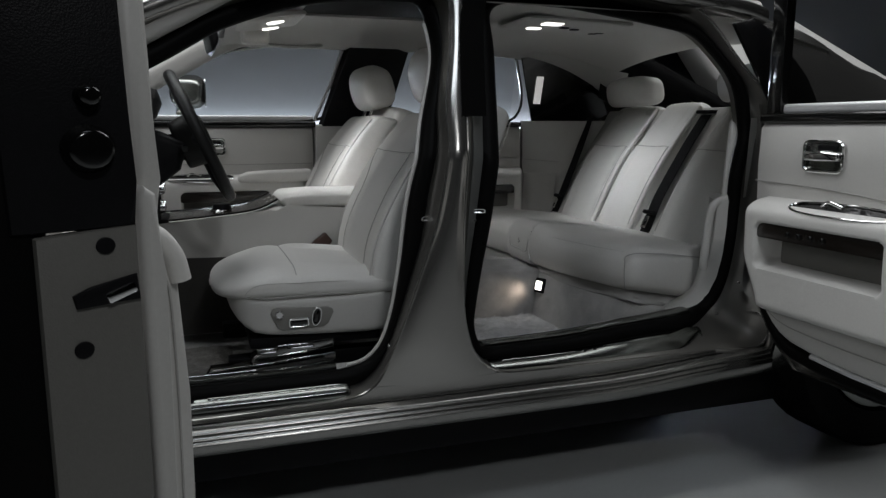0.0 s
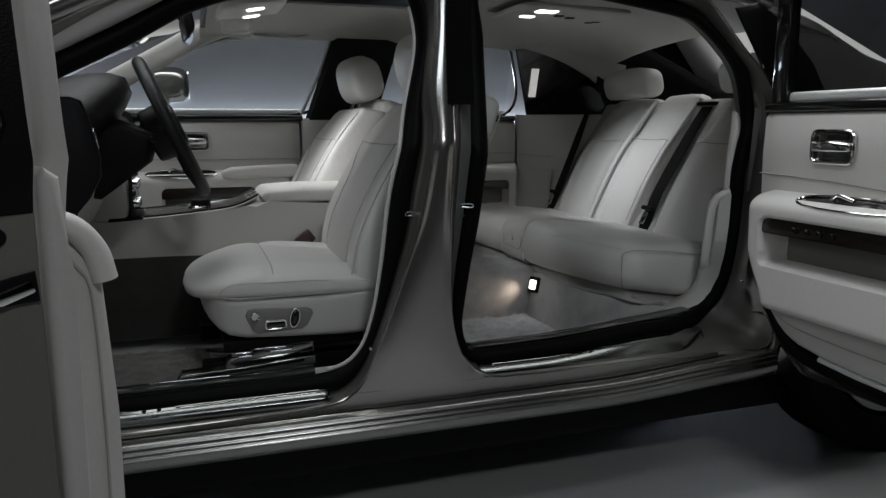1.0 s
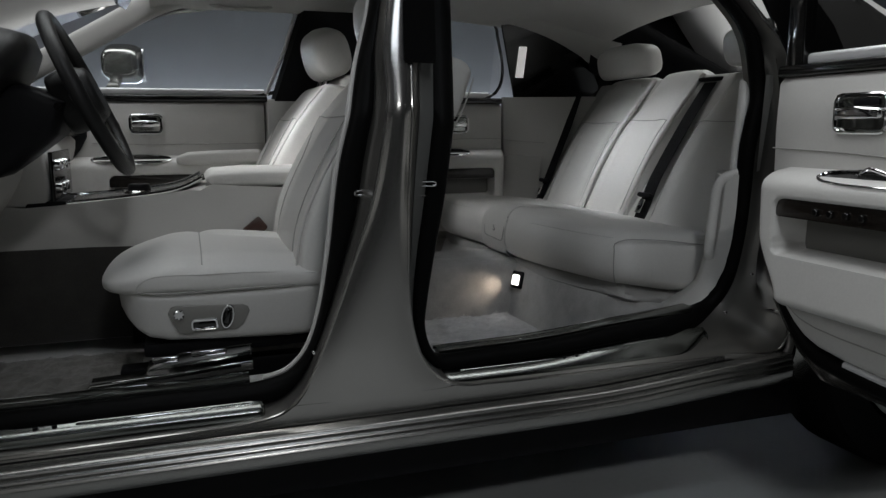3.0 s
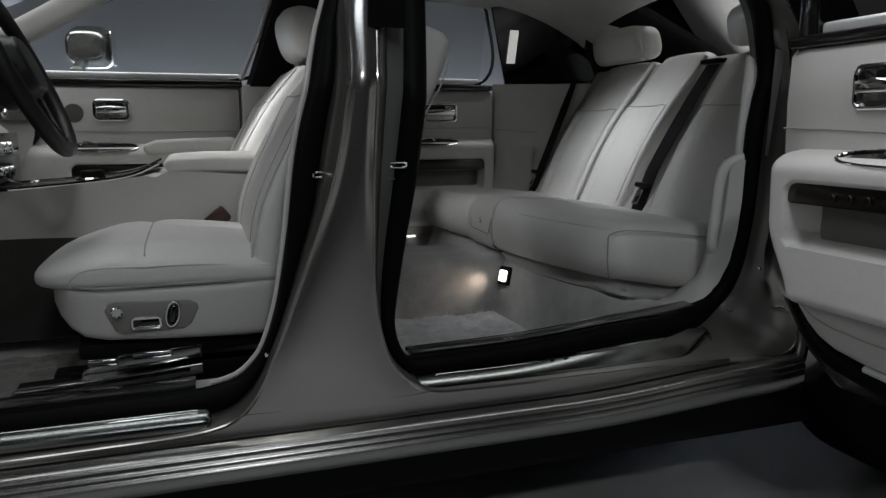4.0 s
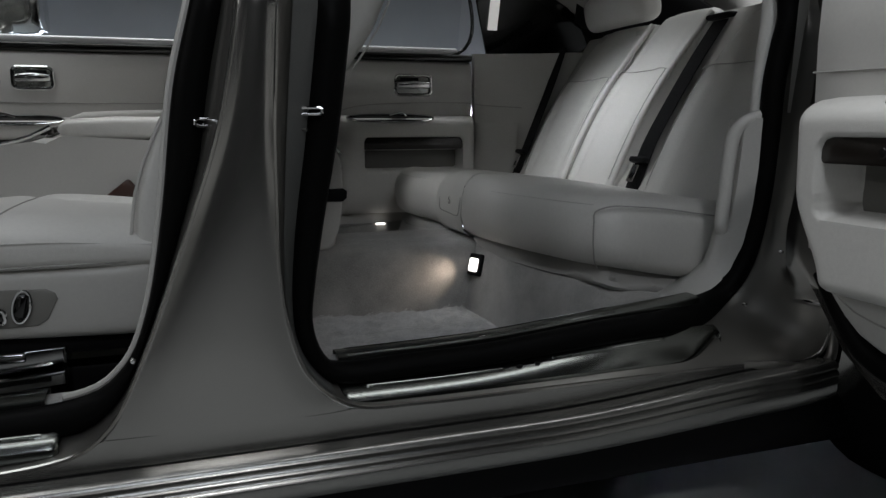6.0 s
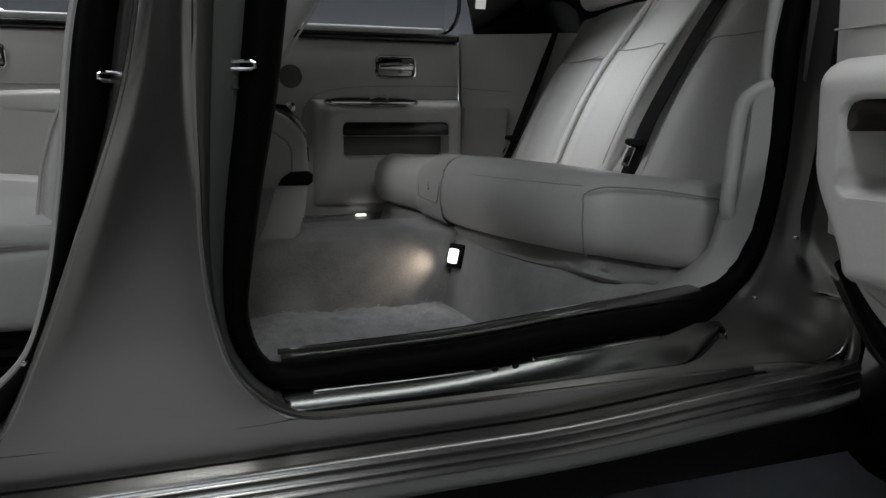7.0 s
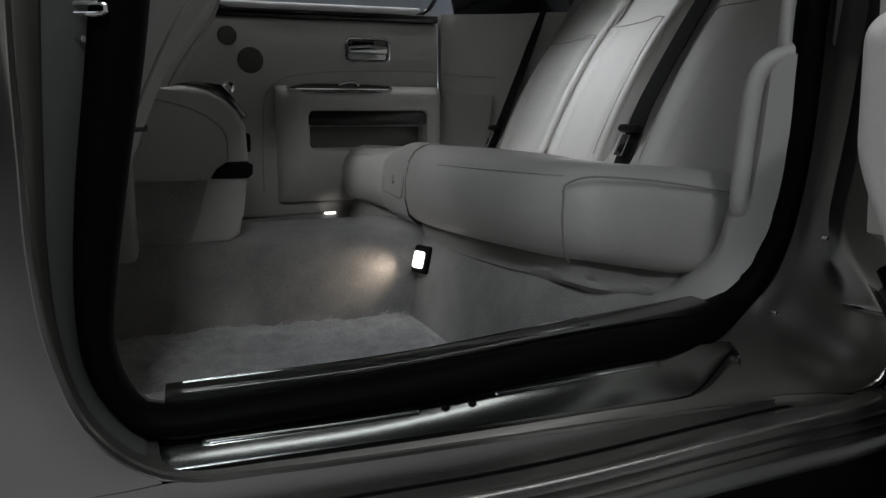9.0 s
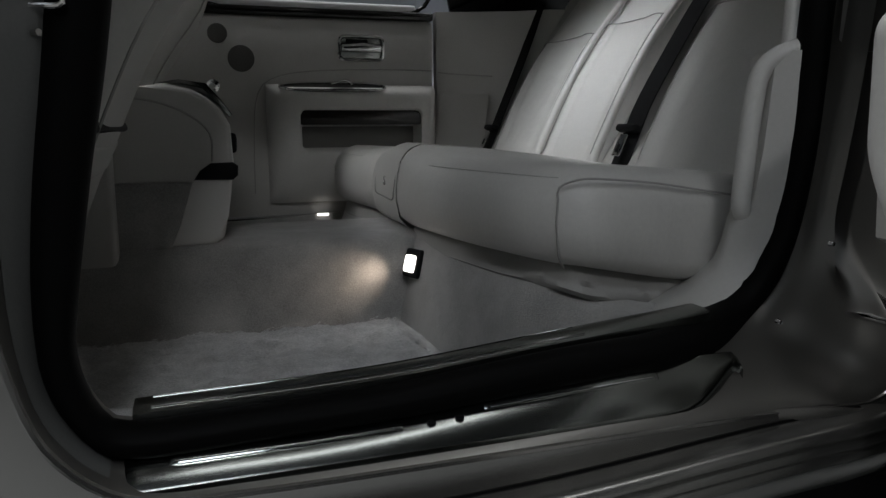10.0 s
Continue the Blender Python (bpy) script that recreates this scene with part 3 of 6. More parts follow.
# windscreen and rear window
bm = bmesh.new()
rows = []
for i in range(14):
    t = i / 13
    x, z, w = mix(-1.26, -0.44, t), mix(1.06, 1.445, t) + 0.03 * math.sin(math.pi * t), mix(0.78, 0.66, t)
    rows.append([V(x - 0.10 * (1 - (k / 6 - 1) ** 2), w * (k / 6 - 1), z) for k in range(13)])
skin(bm, rows, False)
ws = part("windscreen", bm, GLASS, car, "clear raked windscreen")
ws.visible_shadow = False
bm = bmesh.new()
rows = []
for i in range(10):
    t = i / 9
    x, z, w = mix(1.36, 1.95, t), mix(1.425, 1.165, t), mix(0.56, 0.60, t)
    rows.append([V(x + 0.05 * (1 - (k / 6 - 1) ** 2), w * (k / 6 - 1), z) for k in range(13)])
skin(bm, rows, False)
rw = part("rear_window", bm, GLASS, car, "sloping rear window glass")
rw.visible_shadow = False
for s in (1, -1):
    bm = bmesh.new()
    if s > 0:
        pts = [(0.935, 1.385), (1.10, 1.405), (1.22, 1.36), (1.40, 1.225), (1.46, 1.13), (1.40, 1.075), (1.04, 1.075)]
    else:
        pts = [(0.97, 1.365), (1.05, 1.385), (1.13, 1.335), (1.22, 1.21), (1.25, 1.12), (1.20, 1.085), (1.08, 1.085)]
    y0 = 0.772 if s > 0 else -0.838
    prism(pts, 0.012, "y", y0 - 0.006, 0.002, 1, bm)
    for v in bm.verts:
        v.co.y -= s * 0.30 * (v.co.z - 1.075)
    qw = part("quarter_window", bm, GLOSS, car, "blacked-out rear quarter window")
    if s > 0:
        # pale bright patch in the glass, added as a dimly glowing plate
        part("glow_plate", rbox((1.045, 0.712, 1.236), (0.038, 0.006, 0.135), 0.002, 2, pose(0, 0, 0, 16, 0, 0)), SLIMGLOW, qw, "slim pale upright glowing plate")
# black inner trim of the far rear pillar beside the rear window
bm = bmesh.new()
rows = []
for i in range(14):
    x = mix(1.36, 1.98, i / 13)
    z = 1.425 - (x - 1.36) * 0.44
    rows.append([V(x, 0.435, z + 0.016), V(x, 0.445, z - 0.004), V(x, 0.50, z - 0.018), V(x, 0.555, z - 0.030), V(x, 0.61, z - 0.060), V(x, 0.655, z - 0.12), V(x, 0.68, z - 0.22)])
skin(bm, rows, False)
part("rear_pillar_trim", bm, BLACK, car, "black inner trim of the far rear pillar", 60)

# ---------------------------------------------------------------- cabin shell


def lining_z(x, y):
    z = 1.474 - 0.024 * smooth(0.45, 0.75, x) - 0.076 * abs(y / 0.68) ** 2.6 * (1 - 0.3 * smooth(0.45, 0.75, x))
    z -= 0.11 * smooth(0.95, 1.60, x) * (0.75 + 0.25 * abs(y / 0.68)) + 0.04 * smooth(-0.15, -0.45, x) * (1 - abs(y / 0.69))
    return z


bm = bmesh.new()
xs = [mix(-0.44, 1.42, i / 59) for i in range(60)]
ys = [mix(-0.69, 0.69, i / 42) for i in range(43)]
grid = [[bm.verts.new(V(x, y, lining_z(x, y))) for y in ys] for x in xs]
for i in range(len(xs) - 1):
    for j in range(len(ys) - 1):
        cx, cy = (xs[i] + xs[i + 1]) / 2, (ys[j] + ys[j + 1]) / 2
        if -0.19 < cx < 0.39 and abs(cy) < 0.215:
            continue
        bm.faces.new((grid[i][j], grid[i + 1][j], grid[i + 1][j + 1], grid[i][j + 1]))
rim = [e for e in bm.edges if len(e.link_faces) == 1 and abs(e.verts[0].co.y) < 0.3 and -0.3 < e.verts[0].co.x < 0.5 and abs(e.verts[1].co.y) < 0.3]
got = bmesh.ops.extrude_edge_only(bm, edges=rim)["geom"]
for v in got:
    if isinstance(v, bmesh.types.BMVert):
        v.co.z = 1.490
lining = part("headliner", bm, LINING, car, "cream cloth roof lining with a sunroof recess", 45)
part("sunroof", rbox((0.10, 0, 1.481), (0.66, 0.52, 0.006), 0.002), BLACK, lining, "dark glass sunroof panel")

# roof console over the rear seats
con = part("roof_console", superloft([((0.60, -0.02, 1.446), (0, 0.15, 0), (0, 0, 0.010)), ((0.75, -0.02, 1.446), (0, 0.16, 0), (0, 0, 0.012)), ((1.0, 0.0, 1.440), (0, 0.15, 0), (0, 0, 0.010))], 32, 5, (0.03, 0.03)), LINING, car, "cream roof console with lit reading lamps")
for y, x, w in ((-0.10, 0.70, 1.0), (0.03, 0.685, 0.7)):
    part("reading_lamp", rbox((x, y, 1.434), (0.075 * w, 0.05 * w, 0.008), 0.004, 3), LAMPGLOW, con, "lit white reading lamp lens")
for y, x in ((0.0, 0.845), (-0.03, 0.785), (0.085, 0.975), (0.06, 0.99)):
    part("switch", rbox((x, y, 1.432), (0.034, 0.024, 0.008), 0.003), BLACK, con, "small dark switch")
# overhead console and mirror at the windscreen
oc = part("overhead_console", superloft([((-0.40, 0.05, 1.405), (0, 0.13, 0), (0, 0, 0.014)), ((-0.33, 0.05, 1.418), (0, 0.15, 0), (0, 0, 0.018)), ((-0.22, 0.05, 1.432), (0, 0.14, 0), (0, 0, 0.014))], 28, 4, (0.02, 0.02)), TRIM, car, "cream overhead console with chrome-ringed lamps")
for y in (-0.03, 0.13):
    part("map_lamp", superloft([((-0.30, y, 1.412), (0.034, 0, 0.006), (0, 0.026, 0)), ((-0.30, y, 1.407), (0.03, 0, 0.006), (0, 0.022, 0))], 24, 2.6, (0.004, 0.006)), LAMPGLOW, oc, "bright lit map lamp")
part("visor_clip", rbox((-0.345, 0.25, 1.388), (0.10, 0.08, 0.055), 0.014, 3), TRIM, car, "cream sun visor mount")
mir = part("rear_view_mirror", superloft([((-0.505, -0.10, 1.345), (0.012, 0, 0.02), (-0.006, 0, 0.034)), ((-0.52, 0.0, 1.345), (0.012, 0, 0.02), (-0.006, 0, 0.036)), ((-0.505, 0.10, 1.345), (0.012, 0, 0.02), (-0.006, 0, 0.034))], 24, 4, (0.015, 0.015)), BLACK, car, "black interior rear view mirror")
part("stem", tube([(-0.525, 0, 1.37), (-0.56, 0, 1.415)], 0.012, 10), BLACK, mir)
for x0, x1, y, z in ((-0.26, -0.02, 0.655, 1.418), (0.40, 0.62, 0.655, 1.418)):
    pts = [(x0, y, z + 0.012), (x0 + 0.02, y - 0.012, z - 0.014), (mix(x0, x1, 0.5), y - 0.016, z - 0.022), (x1 - 0.02, y - 0.012, z - 0.014), (x1, y, z + 0.012)]
    part("grab_handle", tube(spline(pts, 20), 0.0075, 10), LINING, car, "cream folded grab handle on the roof rail")
# far roof side: rail trim between lining and windows
bm = bmesh.new()
rows = []
for p in spline([(-0.46, 0, 1.375), (-0.34, 0, 1.405), (-0.2, 0, 1.424), (0.2, 0, 1.428), (0.7, 0, 1.404), (1.0, 0, 1.375), (1.25, 0, 1.31), (1.48, 0, 1.20)], 40):
    rows.append([V(p.x, 0.60, lining_z(p.x, 0.60) + 0.004), V(p.x, 0.645, p.z + 0.02), V(p.x, 0.675, p.z + 0.008), V(p.x, 0.70, p.z - 0.004), V(p.x, 0.722, p.z - 0.004), V(p.x, 0.735, p.z + 0.012)])
skin(bm, rows, False)
part("roof_side_trim", bm, LINING, car, "cream cloth trim above the side windows", 60)

# floor pan with carpet
bm = rbox((-0.3, 0, 0.318), (1.86, 1.50, 0.06), 0.01)
rbox((1.3, 0, 0.30), (1.5, 1.5, 0.06), 0.0, 1, None, bm)
part("floor_carpet", bm, CARPET, car, "grey carpeted car floor")
bm = bmesh.new()
rows = []
for x in [mix(-0.2, 0.70, i / 20) for i in range(21)]:
    rows.append([V(x, y, z) for y, z in ((-0.186, 0.345), (-0.172, 0.365), (-0.166, 0.44), (-0.160, 0.492), (-0.150, 0.510), (-0.135, 0.519), (-0.11, 0.523), (0.11, 0.523), (0.135, 0.519), (0.16, 0.492), (0.172, 0.365), (0.186, 0.345))])
skin(bm, rows, False)
part("tunnel_carpet", bm, CARPET, car, "grey carpeted centre tunnel", 60)
bm = rbox((0.0, 0, 0.225), (2.9, 1.62, 0.12), 0.03, 2)
part("undertray", bm, BLACK, car, "black plastic tray under the car floor")
# inner faces of both sills
for s in (1, -1):
    bm = bmesh.new()
    rows = []
    for p in spline([(-1.1, 0, 0.428), (-0.3, 0, 0.428), (0.16, 0, 0.446), (0.5, 0, 0.458), (0.80, 0, 0.478)], 24):
        rows.append([V(p.x, s * 0.79, p.z - 0.01), V(p.x, s * 0.745, p.z), V(p.x, s * 0.735, p.z - 0.006), V(p.x, s * 0.728, 0.36), V(p.x, s * 0.72, 0.345)])
    skin(bm, rows, False)
    part("sill_carpet", bm, CARPET, car, "grey carpet on the inner sill", 60)


def bench_front(y):
    return 0.608 + 0.20 * y * y


def fore(p):
    """The bench's front runs straighter on the far side."""
    return V(p.x - 0.060 * smooth(0.12, 0.52, p.y), p.y, p.z)


# carpeted kick panel below the rear bench
CURVE = [(0.602, 0.0), (0.606, 0.11), (0.616, 0.24), (0.634, 0.38), (0.660, 0.52), (0.685, 0.61), (0.73, 0.68), (0.82, 0.715), (0.95, 0.72)]
bm = bmesh.new()
rows = []
for p in [V(q.x, -q.y, 0) for q in spline([(x, y, 0) for x, y in CURVE], 40)[::-1]] + [fore(q) for q in spline([(x, y, 0) for x, y in CURVE], 40)[1:]]:
    k = smooth(0.1, 0.5, abs(p.y))
    down = 0.030 * smooth(0.55, 0.70, abs(p.y)) - 0.012 * (1 - k)
    rows.append([V(p.x - 0.012, p.y, 0.345), V(p.x - 0.002, p.y, 0.375), V(p.x + 0.014, p.y, 0.44), V(p.x + 0.030, p.y * (1 - 0.01 * k), 0.496 - down), V(p.x + 0.045, p.y * (1 - 0.03 * k), 0.506 - down), V(p.x + 0.10, p.y * (1 - 0.06 * k), 0.508 - down)])
skin(bm, rows, False)
part("kick_panel", bm, CARPET, car, "grey carpeted panel below the rear bench", 60)


def footwell_lamp(y):
    f = bench_front(y)
    m = pose(0, 0, 0, 0, 15, 22)
    b = rbox((f + 0.010, y, 0.470), (0.016, 0.047, 0.056), 0.006, 3, m)
    lp = part("footwell_lamp", b, BLACK, car, "lit footwell lamp in a black bezel")
    part("lens", rbox((f + 0.001, y - 0.004, 0.471), (0.012, 0.028, 0.034), 0.005, 3, m), LAMPGLOW, lp, "glowing white lens")


footwell_lamp(-0.195)
bm = rbox((0.606, 0.735, 0.462), (0.036, 0.009, 0.007), 0.003, 3)
part("courtesy_lamp", bm, LAMPGLOW, car, "lit courtesy lamp low on the far side")

# ---------------------------------------------------------------- rear bench


def plan_curve(s, n, out=0.0):
    """The outline of one outer cushion seen from above: along the front, round the corner, back along the outer side."""
    ctrl = [(0.612 + 0.20 * 0.0121, 0.110), (0.622, 0.24), (0.640, 0.38), (0.668, 0.52), (0.690, 0.602), (0.716, 0.648), (0.765, 0.664), (0.88, 0.648), (0.98, 0.634), (1.06, 0.604), (1.13, 0.56)]
    pts = [fore(p) for p in spline([(x, s * y, 0) for x, y in ctrl], n)]
    res = []
    for i, p in enumerate(pts):
        t = (pts[min(n - 1, i + 1)] - pts[max(0, i - 1)]).normalized()
        nrm = V(-t.y, t.x, 0) * (1 if s > 0 else -1)
        res.append((p - nrm * out, nrm))
    return res


CUSHION = [(0.060, 0.526), (0.022, 0.532), (0.006, 0.548), (-0.002, 0.585), (0.000, 0.622), (0.008, 0.645), (0.020, 0.660), (0.032, 0.669), (0.043, 0.674), (0.054, 0.677)]


def crown(y):
    """The cushion tops swell towards the centre section."""
    return (0.021 if y < 0 else 0.008) * (1 - smooth(0.10, 0.29, abs(y)))


def bench_cushion(name, s, parent, label):
    b = bmesh.new()
    cur = plan_curve(s, 64)
    if cur[5][1].x < 0:
        cur = [(p, -q) for p, q in cur]
    rows = []
    for i, (p, q) in enumerate(cur):
        k = smooth(0, 0.05, i / 63)
        low = 0.006 - 0.036 * smooth(0.55, 0.85, i / 63)
        drop = 0.040 * smooth(0.58, 0.95, i / 63) - crown(p.y)
        rows.append([V(p.x, p.y, z + low * (0.60 - min(0.60, z)) / 0.07 - drop * smooth(0.60, 0.66, z) - (0.002 if s < 0 else 0.007) * (1 - k) * smooth(0.6, 0.66, z)) + q * (d * (1 - 0.55 * smooth(0.55, 0.8, i / 63)) + (0.003 if s < 0 else 0.014) * (1 - k)) for d, z in CUSHION])
    for r in rows:
        p = r[-1]
        k = rows.index(r)
        e = V(1.19, s * (mix(0.110, 0.50, min(1, k / 38)) + 0.06 * max(0, (k - 38) / 25)), 0.632)
        r += [p.lerp(e, 0.25) + V(0, 0, 0.006), p.lerp(e, 0.5) + V(0, 0, 0.008), p.lerp(e, 0.75) + V(0, 0, 0.005), e]
    skin(b, rows, False)
    first = [b.verts.new(c) for c in rows[0][:10]]
    b.faces.new(first + [b.verts.new(V(1.18, s * 0.108, 0.620)), b.verts.new(V(1.18, s * 0.108, 0.53))])
    return part(name, b, LEATHER, parent, label, 70)


bench = new("rear_seat")
tagged(bench, "cream leather rear bench with a folding centre section", "car seat")
outer = bench_cushion("seat_cushion", -1, bench, "cream leather seat cushion with a piped outer panel")
bench_cushion("seat_cushion", 1, bench, "cream leather seat cushion")
b = bmesh.new()
rows = []
for i in range(13):
    y = mix(-0.1095, 0.104, i / 12)
    k = (0.002 if y < 0 else 0.012) * (1 - smooth(0, 0.020, 0.104 - abs(y)))
    r = [V(0.614 + d + k, y, z - k * 0.6 + smooth(0.60, 0.66, z) * mix(0.021, 0.008, smooth(-0.02, 0.11, y))) for d, z in CUSHION]
    p, e = r[-1], V(1.19, y, 0.632)
    rows.append(r + [p.lerp(e, 0.25) + V(0, 0, 0.006), p.lerp(e, 0.5) + V(0, 0, 0.008), p.lerp(e, 0.75) + V(0, 0, 0.005), e])
skin(b, rows, False)
centre = part("centre_cushion", b, LEATHER, bench, "cream leather centre cushion with a small emblem", 70)
# piping round the outer panel of the near cushion
cur = plan_curve(-1, 64)
if cur[5][1].x < 0:
    cur = [(p, -q) for p, q in cur]
k0 = 34
pts = [cur[k0][0] + cur[k0][1] * d + V(0, 0, z) for d, z in ((0.020, 0.533), (0.006, 0.548), (0.000, 0.575), (-0.003, 0.60), (-0.001, 0.63))]
pts += [cur[k0 + j][0] + cur[k0 + j][1] * d + V(0, 0, z) for j, d, z in ((0, 0.002, 0.648), (2, 0.004, 0.660), (5, 0.004, 0.659), (10, 0.003, 0.651), (15, 0.002, 0.639), (20, 0.002, 0.627), (25, 0.002, 0.616))]
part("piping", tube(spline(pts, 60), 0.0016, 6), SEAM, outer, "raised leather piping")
# front seams along the cushions' upper edge
for s in (-1, 1):
    cur = plan_curve(s, 64)
    if cur[5][1].x < 0:
        cur = [(p, -q) for p, q in cur]
    part("seam", tube([p + q * 0.0192 + V(0, 0, 0.6605) for p, q in cur[8:34]], 0.0009, 5), PIPING, bench, "stitched seam")
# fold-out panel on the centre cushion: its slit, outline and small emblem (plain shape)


def cushion_face(y, z, lift=0.001):
    return V(0.614 + interp([(q, d) for d, q in CUSHION[2:]], z) - lift, y, z)


part("tray_slit", tube([cushion_face(y, 0.658, 0.0) + V(0.006, 0, 0.001) for y in (mix(-0.098, 0.060, i / 8) for i in range(9))], 0.0035, 6), BLACK, centre, "dark slit above the fold-out tray")
outline = [(0.060, 0.652), (0.062, 0.63), (0.058, 0.60), (0.045, 0.588), (-0.02, 0.585), (-0.085, 0.584), (-0.098, 0.60), (-0.101, 0.63), (-0.098, 0.654)]
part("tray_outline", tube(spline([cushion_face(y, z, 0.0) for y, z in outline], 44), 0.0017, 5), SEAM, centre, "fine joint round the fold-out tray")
part("emblem", tube(spline([cushion_face(-0.022 + 0.6 * y, 0.620 + 0.6 * z) for y, z in ((-0.008, 0.010), (0.0, 0.016), (0.010, 0.012), (0.004, 0.003), (-0.008, -0.003), (-0.012, -0.012), (-0.002, -0.016), (0.010, -0.011))], 22), 0.0015, 5), GREYP, centre, "small embroidered grey emblem")
# cloth skirt under the cushions, tucked back and loosely gathered
for s in (-1, 1):
    cur = plan_curve(s, 90)
    if cur[5][1].x < 0:
        cur = [(p, -q) for p, q in cur]
    bm = bmesh.new()
    rows = []
    for i, (p, q) in enumerate(cur[:80]):
        loose = smooth(0.30, 0.5, i / 89)
        wv = loose * (0.0034 * math.sin(i * 0.33) + 0.0014 * math.sin(i * 0.9 + 1))
        sag = 0.030 * smooth(0.52, 0.80, i / 89) + loose * 0.003 * math.sin(i * 0.21 + 2)
        rows.append([p + q * (d + wv * w) + V(0, 0, z - sag * k) for d, z, w, k in ((0.060, 0.545, 0, 0.6), (0.042, 0.532, 0.3, 0.8), (0.034, 0.520, 1.0, 1), (0.030, 0.511, -1.0, 1), (0.024, 0.502, 0.8, 1), (0.030, 0.494, 0, 1), (0.060, 0.490, 0, 1))])
    skin(bm, rows, False)
    part("seat_skirt", bm, SKIRT, bench, "gathered cloth skirt under the cushion", 60)

BACK_LINE = [(1.075, 0.63), (1.115, 0.72), (1.165, 0.82), (1.222, 0.915), (1.285, 1.0), (1.345, 1.075), (1.395, 1.135)]


def back_panel(y0, y1, parent, label, push=0.0, th=0.075, flare=0.0):
    """A padded backrest panel leaning back along BACK_LINE."""
    pts = spline([(x, 0, z) for x, z in BACK_LINE], 18)
    st = []
    for i, p in enumerate(pts):
        a, b = pts[max(0, i - 1)], pts[min(len(pts) - 1, i + 1)]
        t = (b - a).normalized()
        nrm = V(-t.z, 0, t.x)
        taper = 1 - 0.05 * smooth(0.6, 1, i / 17)
        c = p - nrm * th + nrm * push
        fl = flare * i / 17
        st.append((V(c.x, (y0 + y1 + fl) / 2, c.z), V(0, (y1 - y0 + abs(fl)) / 2 * taper, 0), nrm * th))

    def pad(x, y, s):
        if y < 0:
            return 0
        seam = -0.006 * math.exp(-((s - 0.615) / 0.012) ** 2)
        bol = 0.012 * smooth(0.55, 0.8, abs(x)) - 0.005 * math.exp(-((abs(x) - 0.62) / 0.05) ** 2)
        return seam + (bol if s < 0.615 else bol * 0.4)
    bk = part("backrest", superloft(st, 52, 3.4, (0.02, 0.05), pad), LEATHER, parent, label, 70)
    w = (y1 - y0) / 2
    j = 11
    nrm = st[j][2].normalized()
    pts = [st[j][0] + nrm * (th + h) + V(0, w * f, 0) for f, h in ((-0.93, -0.002), (-0.7, 0.007), (-0.4, 0.0025), (0, 0.0015), (0.4, 0.0025), (0.7, 0.007), (0.93, -0.002))]
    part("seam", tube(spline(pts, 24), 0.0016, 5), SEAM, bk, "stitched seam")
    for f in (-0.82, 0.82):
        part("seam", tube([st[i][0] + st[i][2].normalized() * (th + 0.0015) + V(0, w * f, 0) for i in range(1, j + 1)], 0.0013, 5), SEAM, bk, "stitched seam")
    return bk


back_panel(-0.65, -0.200, bench, "cream leather padded backrest")
back_panel(-0.095, 0.192, bench, "cream leather centre backrest panel", 0.012)
back_panel(0.203, 0.545, bench, "cream leather padded backrest", 0.0, 0.075, 0.055)
line = spline([(x, 0, z) for x, z in BACK_LINE], 18)
for y, r, off in ((0.212, 0.010, 0.004), (-0.084, 0.009, 0.008)):
    part("edge_roll", tube([V(p.x - off * 0.85, y, p.z + off * 0.5) for p in line[0:18]], r, 10), LEATHER, bench, "rounded leather roll along the backrest edge")
bm = rbox((1.26, -0.02, 0.86), (0.06, 1.3, 0.62), 0.01, 2, pose(0, 0, 0, 0, 32, 0))
part("back_shell", bm, TRIM, bench, "cream shell behind the backrest panels")
for y0 in (-0.40, 0.40):
    hr = [((1.385, y0 - 0.138, 1.215), (0.056, 0, 0.012), (-0.014, 0, 0.060)), ((1.372, y0 - 0.07, 1.219), (0.060, 0, 0.012), (-0.014, 0, 0.066)), ((1.372, y0 + 0.07, 1.219), (0.060, 0, 0.012), (-0.014, 0, 0.066)), ((1.385, y0 + 0.138, 1.215), (0.056, 0, 0.012), (-0.014, 0, 0.060))]
    part("headrest", superloft(hr, 32, 2.8, (0.04, 0.04)), LEATHER, bench, "rounded cream leather headrest")
# package shelf behind
part("parcel_shelf", rbox((1.72, 0, 1.11), (0.62, 1.24, 0.03), 0.01), LINING, car, "cream parcel shelf under the rear window")


